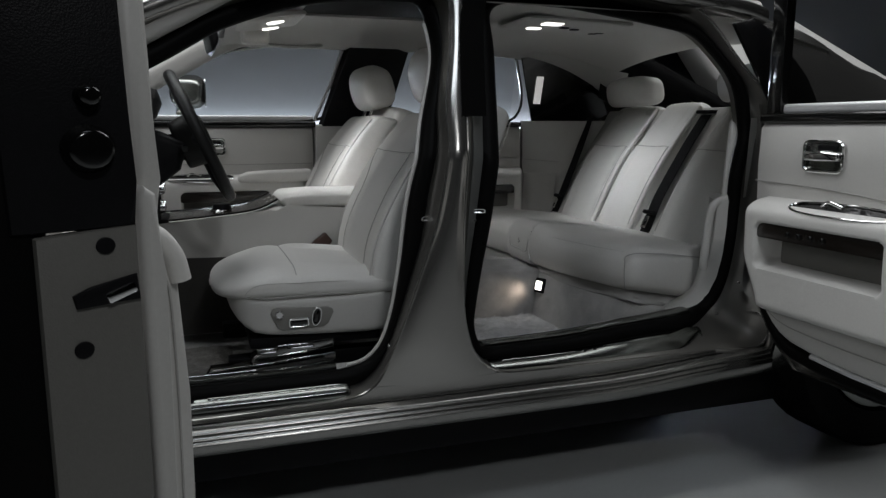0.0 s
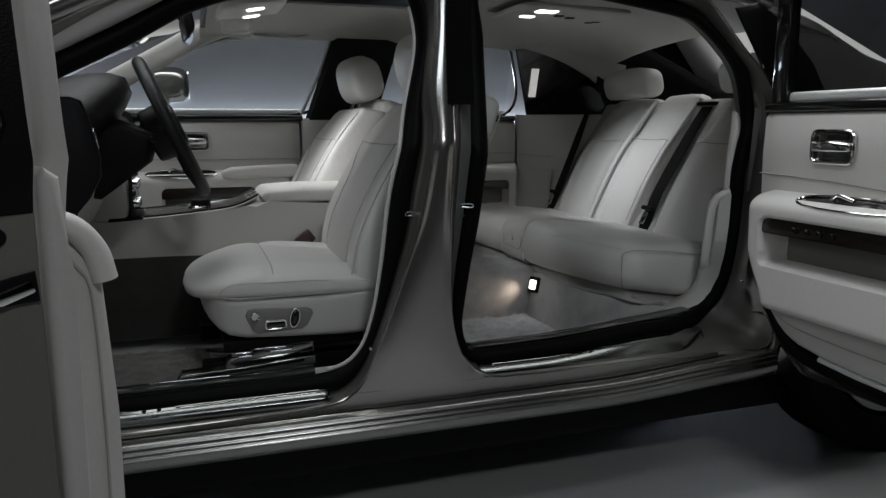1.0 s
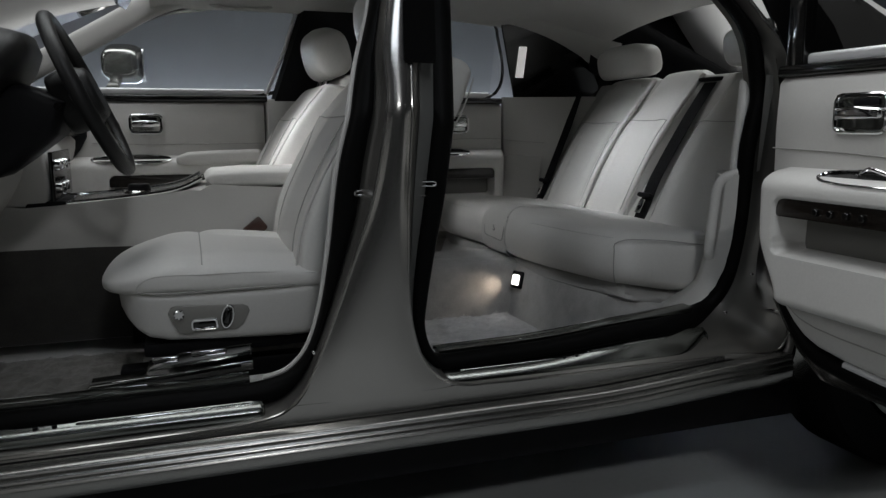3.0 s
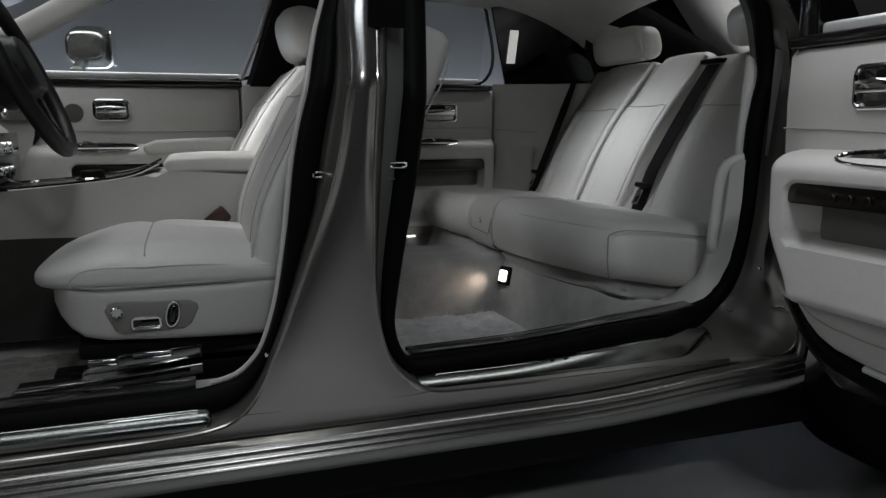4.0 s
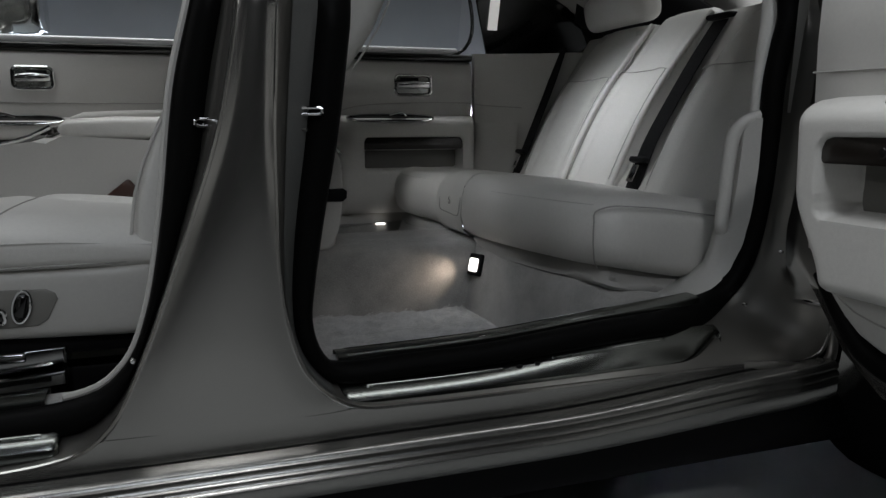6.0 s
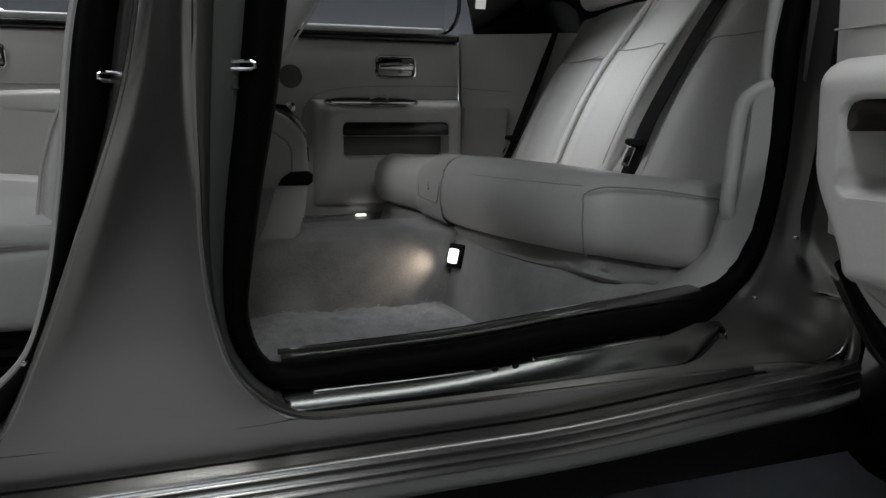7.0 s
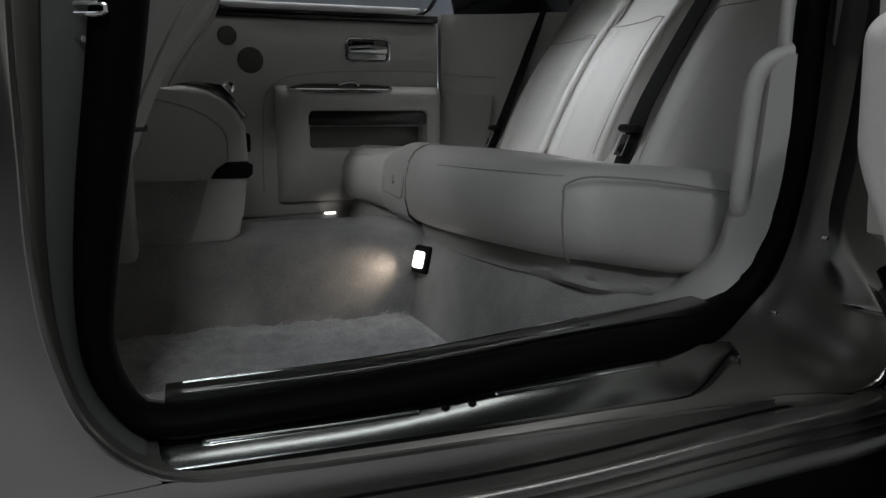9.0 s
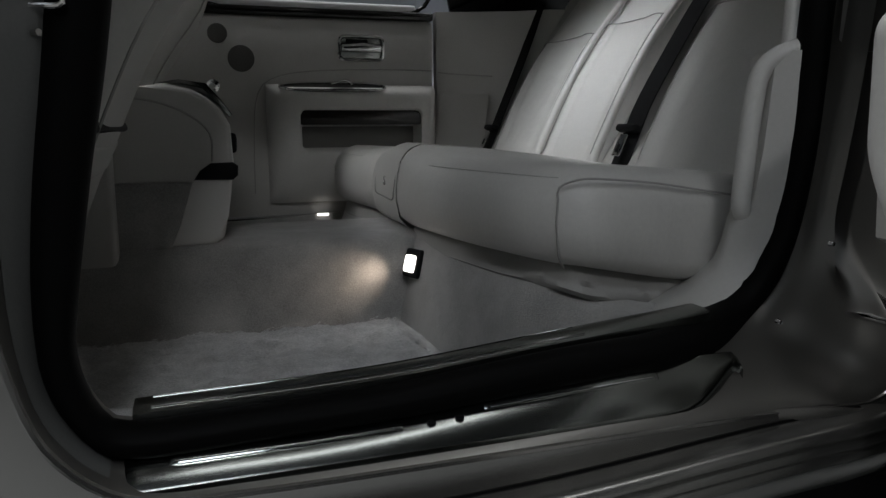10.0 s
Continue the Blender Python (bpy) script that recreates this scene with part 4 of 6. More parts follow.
def belt(y0, y1, z1, x1, lean):
    """A lap and shoulder belt lying down along the backrest, with its latch plate."""
    pts = [V(x1, y1, z1), V(mix(x1, 1.20, 0.55), mix(y1, y0, 0.5), mix(z1, 0.86, 0.55)), V(1.165, y0 + lean, 0.79), V(1.125, y0, 0.70), V(1.10, y0, 0.64)]
    sp = spline(pts, 26)
    b = bmesh.new()
    rows = []
    for i, p in enumerate(sp):
        a, c = sp[max(0, i - 1)], sp[min(25, i + 1)]
        t = (c - a).normalized()
        nrm = V(t.z, 0, -t.x).normalized()
        if nrm.x > 0:
            nrm = -nrm
        side = V(0, 1, 0) * 0.031
        rows.append([p + side + nrm * 0.008, p + side + nrm * 0.0105, p - side + nrm * 0.0105, p - side + nrm * 0.008])
    skin(b, rows, True, (True, True))
    be = part("seat_belt", b, WEB, car, "black webbing seat belt lying along the backrest")
    part("slider", rbox((1.112, y0, 0.725), (0.02, 0.075, 0.016), 0.006, 3, pose(0, 0, 0, 0, 25, 0)), BLACK, be, "black belt slider")
    part("latch_plate", rbox((1.09, y0 - 0.004, 0.69), (0.004, 0.030, 0.05), 0.0015, 2, pose(0, 0, 0, 0, 25, 0)), CHROME, be, "chrome latch plate")
    part("latch_hole", rbox((1.0865, y0 - 0.004, 0.683), (0.004, 0.014, 0.02), 0.0015, 2, pose(0, 0, 0, 0, 25, 0)), BLACK, be)


belt(-0.165, -0.150, 1.10, 1.375, 0.0)
belt(0.600, 0.635, 1.10, 1.30, 0.004)
part("belt_bezel", rbox((1.40, -0.14, 1.118), (0.08, 0.10, 0.015), 0.006), BLACK, car, "black belt outlet on top of the backrest")


def far_quarter(p):
    b = bmesh.new()
    rows = []
    for i in range(16):
        z = mix(0.46, 1.088, i / 15)
        step = 0.012 * smooth(0.83, 0.86, z)
        lean = 0.30 * max(0, z - 0.84)
        rows.append([V(0.990, 0.80, z), V(0.992, 0.764 + step, z), V(1.02, 0.752 + step, z), V(1.08 + lean * 0.3, 0.725 + step, z), V(1.15 + lean, 0.675 + step, z), V(1.22 + lean * 1.3, 0.61 + step, z), V(1.30 + lean * 1.4, 0.60, z)])
    skin(b, rows, False)
    part("quarter_trim", b, TRIM, p, "cream trim panel behind the far rear door", 60)
    part("seam", tube([V(0.994, 0.766, 0.90), V(1.02, 0.760, 0.897), V(1.08, 0.732, 0.892), V(1.15, 0.684, 0.886)], 0.002, 5), SEAM, p, "stitched seam")
    return p


def side_pad(s):
    """The padded trim at the bench's end, between seat and door opening."""
    b = bmesh.new()
    rows = []
    for i in range(26):
        z = mix(0.462, 0.830, i / 25)
        sx = interp([(0.46, 0.80), (0.485, 0.855), (0.50, 0.905), (0.518, 0.937), (0.556, 0.966), (0.61, 0.988), (0.70, 1.004), (0.80, 1.010), (0.84, 1.011)], z)
        lx = min(sx - 0.010, interp([(0.46, 0.790), (0.483, 0.845), (0.50, 0.880), (0.535, 0.925), (0.56, 0.937), (0.61, 0.949), (0.70, 0.962), (0.80, 0.972), (0.84, 0.975)], z))
        crease = min(0.016 * smooth(0.59, 0.63, z), (sx - lx) * 0.4)
        rows.append([V(lx + 0.16, s * 0.52, z), V(lx + 0.07, s * 0.60, z), V(lx + 0.012 + crease * 0.6, s * 0.672, z), V(lx + 0.001 + crease, s * 0.692, z), V(lx + 0.002 + crease, s * 0.701, z), V(mix(lx, sx, 0.35), s * 0.714, z), V(mix(lx, sx, 0.7), s * 0.725, z), V(sx + 0.002, s * 0.738, z), V(sx + 0.010, s * 0.742, z)])
    skin(b, rows, False)
    b.faces.new([b.verts.new(V(p.x, p.y, 0.830)) for p in rows[-1]] + [b.verts.new(V(1.20, s * 0.76, 0.830))])
    if s > 0:
        for v in b.verts:
            v.co.y = 0.665 + (v.co.y - 0.49) * 0.40
    p = part("side_pad", b, TRIM, car, "cream moulded side trim beside the rear bench", 60)
    if s > 0:
        return far_quarter(p)
    pts = [(0.985, s * 0.690, 0.604), (0.964, s * 0.698, 0.607), (0.954, s * 0.702, 0.622), (0.957, s * 0.700, 0.65), (0.963, s * 0.698, 0.71), (0.969, s * 0.697, 0.76), (0.975, s * 0.698, 0.796), (0.987, s * 0.704, 0.818), (1.006, s * 0.714, 0.830), (1.022, s * 0.722, 0.835)]
    part("padded_roll", tube(spline(pts, 40), 0.0135, 12), LEATHER, p, "rounded cream leather roll along the trim edge")
    pts = [(1.026, s * 0.706, 0.826), (1.032, s * 0.700, 0.88), (1.040, s * 0.696, 0.94), (1.052, s * 0.690, 1.02), (1.062, s * 0.682, 1.075)]
    part("upright_roll", tube(spline(pts, 20), 0.018, 12), LEATHER, p, "rounded cream leather upright beside the seal")
    b = bmesh.new()
    rows = []
    for i in range(14):
        z = mix(0.84, 1.085, i / 13)
        lean = (z - 0.84) * 0.45
        rows.append([V(1.03 + lean * 0.1, s * 0.775, z), V(1.07 + lean * 0.3, s * 0.742, z), V(1.14 + lean * 0.7, s * 0.705, z), V(1.25 + lean, s * 0.66, z), V(1.32 + lean, s * 0.62, z)])
    skin(b, rows, False)
    part("quarter_trim", b, TRIM, p, "cream trim panel behind the rear door", 60)


side_pad(-1)
side_pad(1)

# ---------------------------------------------------------------- front seats


def front_seat(yc, dx, s, label):
    """A powered front seat; s is -1 where its outer side is the near one."""
    prof = [(x, w, (t + b) / 2, (t - b) / 2) for x, w, t, b in (
        (-0.560, 0.040, 0.617, 0.607), (-0.5575, 0.095, 0.623, 0.604), (-0.550, 0.150, 0.630, 0.600), (-0.535, 0.196, 0.640, 0.596), (-0.51, 0.226, 0.652, 0.592), (-0.47, 0.248, 0.666, 0.586),
        (-0.41, 0.262, 0.682, 0.581), (-0.33, 0.268, 0.686, 0.578), (-0.25, 0.270, 0.680, 0.580), (-0.16, 0.270, 0.670, 0.581), (-0.07, 0.262, 0.659, 0.580), (0.0, 0.25, 0.652, 0.580))]
    EXP = 3.0
    wide = spline([(x, w, zc) for x, w, zc, h in prof], 45)
    cross_at = (5 + min(range(45), key=lambda i: abs(wide[i].x + 0.345))) / 54

    def pad(x, y, t):
        if y < 0:
            return 0
        # a thigh pad in front of the cross seam; behind it a sunken panel between two bolsters
        rear = smooth(cross_at - 0.01, cross_at + 0.08, t)
        ridge = (0.004 + 0.003 * rear) * smooth(0.15, 0.5, t) * math.exp(-((abs(x) - 0.74) / 0.16) ** 2)
        groove = 0.006 * math.exp(-((abs(x) - 0.54) / 0.045) ** 2) * rear
        seat_panel = 0.008 * rear * smooth(0.62, 0.42, abs(x)) * smooth(1.0, 0.8, t)
        cross = 0.006 * math.exp(-((t - cross_at) / 0.018) ** 2)
        return ridge - groove - seat_panel - cross

    def top(x, f):
        w, zc, h = (interp([(q[0], q[k]) for q in prof], x) for k in (1, 2, 3))
        y = (1 - abs(f) ** EXP) ** (1 / EXP)
        return V(x + dx, yc + w * f, zc + h * y + pad(f, y, cross_at if abs(x + 0.345) < 0.012 else mix(0.2, 0.8, smooth(-0.36, -0.31, x))))

    def flank(x, z, lift=0.0):
        w, zc, h = (interp([(q[0], q[k]) for q in prof], x) for k in (1, 2, 3))
        return V(x + dx, yc + s * (w * (1 - min(0.98, abs(z - zc) / h) ** EXP) ** (1 / EXP) + lift), z)
    st = [((a.x + dx, yc, a.z), (0, a.y, 0), (0, 0, interp([(q[0], q[3]) for q in prof], a.x))) for a in wide]
    base = V(-0.27 + dx, yc, 0.35)
    seat = new("front_seat")
    seat.location = base
    tagged(seat, label, "car seat", "front seats")
    cushion = part("cushion", superloft(st, 120, EXP, (0.003, 0.02), pad), LEATHER, seat, "", 70)
    part("seam", tube(spline([top(wide[round(cross_at * 54) - 5].x, f / 20) + V(0, 0, 0.0012) for f in range(-18, 19)], 72), 0.0014, 5), SEAM, cushion, "stitched seam")
    part("piping", tube(spline([flank(x, z, 0.0005) for x, z in ((-0.478, 0.612), (-0.470, 0.628), (-0.452, 0.640), (-0.42, 0.646), (-0.34, 0.646), (-0.24, 0.645), (-0.10, 0.634))], 44), 0.0022, 6), PIPING, cushion, "raised leather piping")
    # backrest
    line = spline([(-0.072 + dx, 0, 0.62), (-0.058 + dx, 0, 0.72), (-0.012 + dx, 0, 0.83), (0.045 + dx, 0, 0.93), (0.110 + dx, 0, 1.025), (0.150 + dx, 0, 1.078)], 14)
    st = []
    for i, p in enumerate(line):
        a, b = line[max(0, i - 1)], line[min(13, i + 1)]
        t = (b - a).normalized()
        nrm = V(-t.z, 0, t.x)
        nrm = nrm.lerp(V(-1, 0, 0.2), smooth(9, 13, i)).normalized()
        w = 0.262 - 0.030 * smooth(0.5, 1.0, i / 13)
        st.append((V(p.x, yc, p.z), V(0, w, 0), nrm * (0.066 - 0.008 * i / 13)))

    def bpad(x, y, t):
        if y < 0:
            return 0
        b = 0.012 * smooth(0.5, 0.9, abs(x)) * (1 - 0.6 * smooth(0.6, 0.8, t)) - 0.005 * math.exp(-((abs(x) - 0.55) / 0.05) ** 2)
        return b - 0.005 * math.exp(-((t - 0.66) / 0.014) ** 2)
    back = part("backrest", superloft(st, 64, 6.0, (0.02, 0.022), bpad), LEATHER, seat, "cream leather bolstered backrest", 70)
    for f in (-1, 1):
        pts = [c + u * f * (0.58 + 0.20 * smooth(6, 9, i)) + v.normalized() * (v.length + 0.003 + 0.008 * smooth(6, 9, i)) for i, (c, u, v) in enumerate(st) if 0 < i < 10]
        part("seam", tube(spline(pts, 30), 0.0013, 5), SEAM, back, "stitched seam")
    for f in (-0.955, 0.955):
        part("piping", tube([c + u * f + v.normalized() * (v.length * 0.93 + 0.010 * (1 - i / 14)) for i, (c, u, v) in enumerate(st)], 0.0028, 6), PIPING, back, "raised leather piping")
    c, u, v = st[9]
    part("seam", tube([c + u * f + v.normalized() * (v.length + h) for f, h in ((-0.95, 0.002), (-0.8, 0.010), (-0.56, 0.002), (0, 0.001), (0.56, 0.002), (0.8, 0.010), (0.95, 0.002))], 0.0016, 5), SEAM, back, "stitched seam")
    hx = 0.150 + dx
    hr = [((hx, yc - 0.120, 1.211), (0.062, 0, 0.016), (-0.020, 0, 0.078)), ((hx - 0.008, yc - 0.05, 1.215), (0.070, 0, 0.016), (-0.020, 0, 0.088)), ((hx - 0.008, yc + 0.05, 1.215), (0.070, 0, 0.016), (-0.020, 0, 0.088)), ((hx, yc + 0.120, 1.211), (0.062, 0, 0.016), (-0.020, 0, 0.078))]
    head = part("headrest", superloft(hr, 32, 2.7, (0.035, 0.035)), LEATHER, seat, "rounded cream leather headrest")
    for o in (-0.06, 0.06):
        part("headrest_post", tube([(hx - 0.03, yc + o, 1.08), (hx, yc + o, 1.16)], 0.007, 8), CHROME, head, "chrome headrest post")
    # back shell behind the padding
    line = spline([(0.055 + dx, 0, 0.70), (0.088 + dx, 0, 0.78), (0.125 + dx, 0, 0.86), (0.170 + dx, 0, 0.94), (0.218 + dx, 0, 1.02), (0.245 + dx, 0, 1.095)], 12)
    sh = []
    for i, p in enumerate(line):
        t = (line[min(11, i + 1)] - line[max(0, i - 1)]).normalized()
        nrm = V(-t.z, 0, t.x)
        sh.append((V(p.x, yc, p.z), V(0, 0.236 - 0.025 * smooth(0.5, 1, i / 11), 0), nrm * (0.060 + 0.014 * smooth(0.4, 1, i / 11))))
    shell_ob = part("back_shell", superloft(sh, 40, 4.0, (0.03, 0.03)), TRIM, seat, "cream moulded back shell of the seat")
    low = [((x + dx - 0.034, yc, z), (0, 0.225, 0), (-0.030, 0, 0.008)) for x, z in ((0.060, 0.545), (0.074, 0.60), (0.098, 0.66), (0.126, 0.712))]
    part("lower_shell", superloft(low, 40, 4.0, (0.01, 0.01)), TRIM, seat, "cream lower cover of the seat back")
    part("shell_joint", rbox((0.104 + dx, yc, 0.728), (0.060, 0.42, 0.014), 0.005, 2, pose(0, 0, 0, 0, -12, 0)), BLACK, seat, "dark joint across the seat back")
    part("shell_seam", tube([c - u * 0.80 - v * 1.0 for c, u, v in sh], 0.002, 5), SEAM, shell_ob, "stitched seam")
    # valance with the switch plate
    val = [(-0.520, 0.14, 0.585, 0.618), (-0.513, 0.180, 0.566, 0.617), (-0.500, 0.210, 0.544, 0.615), (-0.480, 0.235, 0.522, 0.612), (-0.455, 0.252, 0.506, 0.610), (-0.415, 0.263, 0.499, 0.609),
           (-0.32, 0.268, 0.494, 0.610), (-0.16, 0.268, 0.487, 0.612), (-0.10, 0.262, 0.487, 0.618), (-0.06, 0.252, 0.492, 0.626)]
    vs = [((x + dx, yc, (z0 + z1) / 2), (0, w, 0), (0, 0, (z1 - z0) / 2)) for x, w, z0, z1 in val]
    valance = part("valance", superloft(vs, 64, 9.0, (0.006, 0.02)), TRIM, seat, "cream moulded seat base valance")
    yo = yc + s * 0.2655
    part("seam", tube(spline([V(x + dx, yc + s * (interp([(v[0], v[1]) for v in val], x) - 0.003), interp([(v[0], v[3]) for v in val], x) - 0.001) for x in (-0.513, -0.500, -0.480, -0.455, -0.415, -0.32, -0.16, -0.09)], 40), 0.0026, 6), SEAM, valance, "deep seam between cushion and base")
    plate = [(-0.416, 0.566), (-0.410, 0.578), (-0.398, 0.581), (-0.262, 0.576), (-0.250, 0.570), (-0.247, 0.560), (-0.262, 0.530), (-0.276, 0.521), (-0.385, 0.518), (-0.398, 0.526)]
    plate_ob = part("switch_plate", prism([(x + dx, z) for x, z in plate], 0.012, "y", yo - 0.006, 0.003), GREYP, seat, "grey seat switch plate with chamfered corners")
    yk = yo + s * 0.012
    star = [(0.0115 if k % 2 else 0.0085) for k in range(16)]
    part("switch_knob", prism([(-0.394 + dx + r * math.cos(math.pi * k / 8), 0.565 + r * math.sin(math.pi * k / 8)) for k, r in enumerate(star)], 0.012, "y", yk - 0.006, 0.003), CHROME, plate_ob, "fluted chrome lumbar switch")
    part("switch_bar", tube([V(x + dx, yk, z) for x, z in round_rect(-0.368, -0.318, 0.530, 0.549, 0.005, 3)], 0.0035, 6, None, True), CHROME, plate_ob, "chrome rim of the slide switch")
    part("switch_slide", rbox((-0.343 + dx, yk - s * 0.002, 0.5395), (0.046, 0.008, 0.016), 0.003), GLOSS, plate_ob, "black slide switch")
    part("switch_paddle", rbox((-0.295 + dx, yk, 0.553), (0.018, 0.014, 0.040), 0.007, 3, pose(0, 0, 0, 0, 12, 0)), GLOSS, plate_ob, "black chrome-edged backrest switch")
    part("switch_rim", tube([V(-0.295 + 0.012 * math.cos(a) + 0.004 * math.sin(a) + dx, yk, 0.553 + 0.024 * math.sin(a)) for a in (2 * math.pi * k / 24 for k in range(24))], 0.0024, 6, None, True), CHROME, plate_ob, "chrome rim")
    # dark under-frame and polished runner cover
    part("under_frame", rbox((-0.29 + dx, yc, 0.480), (0.36, 0.48, 0.03), 0.006), BLACK, seat, "black seat under-frame")
    cover = part("runner_cover", prism([(x + dx, z) for x, z in ((-0.475, 0.425), (-0.462, 0.448), (-0.425, 0.462), (-0.395, 0.474), (-0.245, 0.480), (-0.245, 0.452), (-0.36, 0.446), (-0.385, 0.430))], 0.055, "y", yc + s * 0.225 - 0.0275, 0.005, 3), GUN, seat, "polished metal seat runner cover")
    part("cover_step", prism([(x + dx, z) for x, z in ((-0.585, 0.418), (-0.575, 0.430), (-0.40, 0.436), (-0.245, 0.448), (-0.245, 0.428), (-0.40, 0.416))], 0.05, "y", yc + s * 0.252 - 0.025, 0.004, 3), GUN, cover, "lower polished step of the cover")
    for xa, xb, z in ((-0.455, -0.40, 0.462), (-0.375, -0.30, 0.469)):
        part("cover_facet", rbox(((xa + xb) / 2 + dx, yc + s * 0.250, z), (xb - xa, 0.014, 0.016), 0.005, 3, pose(0, 0, 0, -18 * s, 0, 0)), GUN, cover, "small polished facet")
    part("runner", rbox((-0.30 + dx, yc - s * 0.2, 0.41), (0.45, 0.05, 0.05), 0.006), BLACK, seat, "black seat runner")
    part("runner_front", rbox((-0.30 + dx, yc + s * 0.17, 0.40), (0.45, 0.05, 0.06), 0.006), BLACK, seat, "black seat runner")
    for ob in seat.children:
        ob.matrix_parent_inverse = Matrix.Translation(-base)
    return seat


front_seat(-0.425, 0.0, -1, "cream leather power driver seat with grey switch plate")
front_seat(0.425, -0.015, 1, "cream leather power front passenger seat")
bk = part("buckle", rbox((-0.188, -0.172, 0.672), (0.062, 0.024, 0.042), 0.007, 3, pose(0, 0, 0, 0, -38, 0)), BROWN, car, "dark red-brown belt buckle beside the driver seat")
part("buckle_stalk", rbox((-0.158, -0.172, 0.645), (0.06, 0.018, 0.03), 0.005, 2, pose(0, 0, 0, 0, 35, 0)), BLACK, bk)

# ---------------------------------------------------------------- centre console
poly = [(-1.0, 0.38), (0.10, 0.38), (0.10, 0.785), (-0.30, 0.788), (-0.335, 0.795), (-0.36, 0.787), (-0.44, 0.765), (-0.70, 0.742), (-0.78, 0.75), (-0.95, 0.78)]
console = part("centre_console", prism(poly, 0.32, "y", -0.16, 0.012, 3), TRIM, car, "cream leather centre console between the front seats")
part("armrest", superloft([((-0.285, 0, 0.812), (0, 0.150, 0), (0, 0, 0.024)), ((-0.20, 0, 0.814), (0, 0.155, 0), (0, 0, 0.027)), ((0.10, 0, 0.812), (0, 0.15, 0), (0, 0, 0.027))], 32, 5, (0.03, 0.03)), LEATHER, console, "padded cream leather console armrest")
bm = bmesh.new()
rows = []
for x, z in [(p.x, p.z) for p in spline([(-0.74, 0, 0.752), (-0.60, 0, 0.760), (-0.45, 0, 0.774), (-0.38, 0, 0.788), (-0.325, 0, 0.812)], 20)]:
    rows.append([V(x, y, z + h) for y, h in ((-0.135, 0), (-0.13, 0.004), (-0.11, 0.005), (0.11, 0.005), (0.13, 0.004), (0.135, 0))])
skin(bm, rows, False)
part("wood_inlay", bm, WOOD, console, "dark walnut console inlay")
for y in (-0.14, 0.14):
    part("chrome_edge", tube([V(p.x, y, p.z + 0.004) for p in spline([(-0.74, 0, 0.752), (-0.60, 0, 0.760), (-0.45, 0, 0.774), (-0.38, 0, 0.788), (-0.325, 0, 0.814)], 20)], 0.005, 8), CHROME, console, "chrome edge strip")
part("rotary_knob", superloft([((-0.50, 0.03, 0.768), (0.034, 0, 0), (0, 0.034, 0)), ((-0.50, 0.03, 0.790), (0.030, 0, 0), (0, 0.030, 0))], 24, 2, (0.002, 0.005)), BLACK, console, "black rotary controller")
part("knob_ring", tube([V(-0.50 + 0.038 * math.cos(a), 0.03 + 0.038 * math.sin(a), 0.772) for a in (2 * math.pi * k / 24 for k in range(24))], 0.005, 8, None, True), CHROME, console, "chrome ring round the controller")
for i in range(3):
    part("button", rbox((-0.352 + 0.014 * i, -0.06, 0.803 + 0.006 * i), (0.010, 0.03, 0.006), 0.002, 2, pose(0, 0, 0, 0, -24, 0)), GREYP, console, "small console button")
    part("button", rbox((-0.352 + 0.014 * i, 0.03, 0.803 + 0.006 * i), (0.010, 0.03, 0.006), 0.002, 2, pose(0, 0, 0, 0, -24, 0)), GREYP, console, "small console button")
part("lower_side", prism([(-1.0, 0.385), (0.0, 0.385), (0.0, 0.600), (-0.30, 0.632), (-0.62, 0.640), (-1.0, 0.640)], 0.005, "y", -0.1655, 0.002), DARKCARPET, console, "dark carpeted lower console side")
riser = part("riser", prism([(-0.90, 0.74), (-0.90, 0.93), (-0.74, 0.925), (-0.715, 0.90), (-0.705, 0.80), (-0.715, 0.755)], 0.30, "y", -0.15, 0.012, 3), TRIM, console, "cream riser between console and dashboard")
part("riser_panel", prism([(-0.15, 0.765), (-0.15, 0.895), (0.15, 0.895), (0.15, 0.765)], 0.012, "x", -0.706, 0.004), GLOSS, riser, "black control panel on the riser")
for y in (-0.12, -0.06, 0.0):
    for z in (0.80, 0.86):
        part("riser_knob", superloft([((-0.694, y, z), (0, 0.016, 0), (0, 0, 0.016)), ((-0.682, y, z), (0, 0.014, 0), (0, 0, 0.014))], 16, 2, (0.001, 0.003)), CHROME, riser, "chrome control knob")
part("tray_lip", rbox((-0.72, -0.05, 0.752), (0.10, 0.20, 0.03), 0.008), BLACK, console, "black tray at the foot of the dashboard")

# rear end of the console
rc_poly = [(0.02, 0.50), (0.02, 0.80), (0.14, 0.803), (0.195, 0.809), (0.235, 0.800), (0.262, 0.785), (0.285, 0.764), (0.300, 0.735), (0.303, 0.665), (0.297, 0.625), (0.289, 0.57), (0.280, 0.53), (0.262, 0.516)]
rcon = part("rear_console", prism(rc_poly, 0.27, "y", -0.135, 0.012, 3), TRIM, car, "cream rear face of the centre console")
part("lower_cover", prism([(0.0, 0.512), (0.186, 0.515), (0.205, 0.56), (0.229, 0.634), (0.0, 0.637)], 0.006, "y", -0.141, 0.002), CARPET, rcon, "grey carpeted lower console side")
part("ashtray_lid", prism([(0.175, 0.811), (0.215, 0.818), (0.262, 0.812), (0.285, 0.785), (0.306, 0.755), (0.302, 0.750), (0.281, 0.775), (0.256, 0.803), (0.215, 0.810)], 0.20, "y", -0.10, 0.0015), SATIN, rcon, "polished metal flap over the console end")
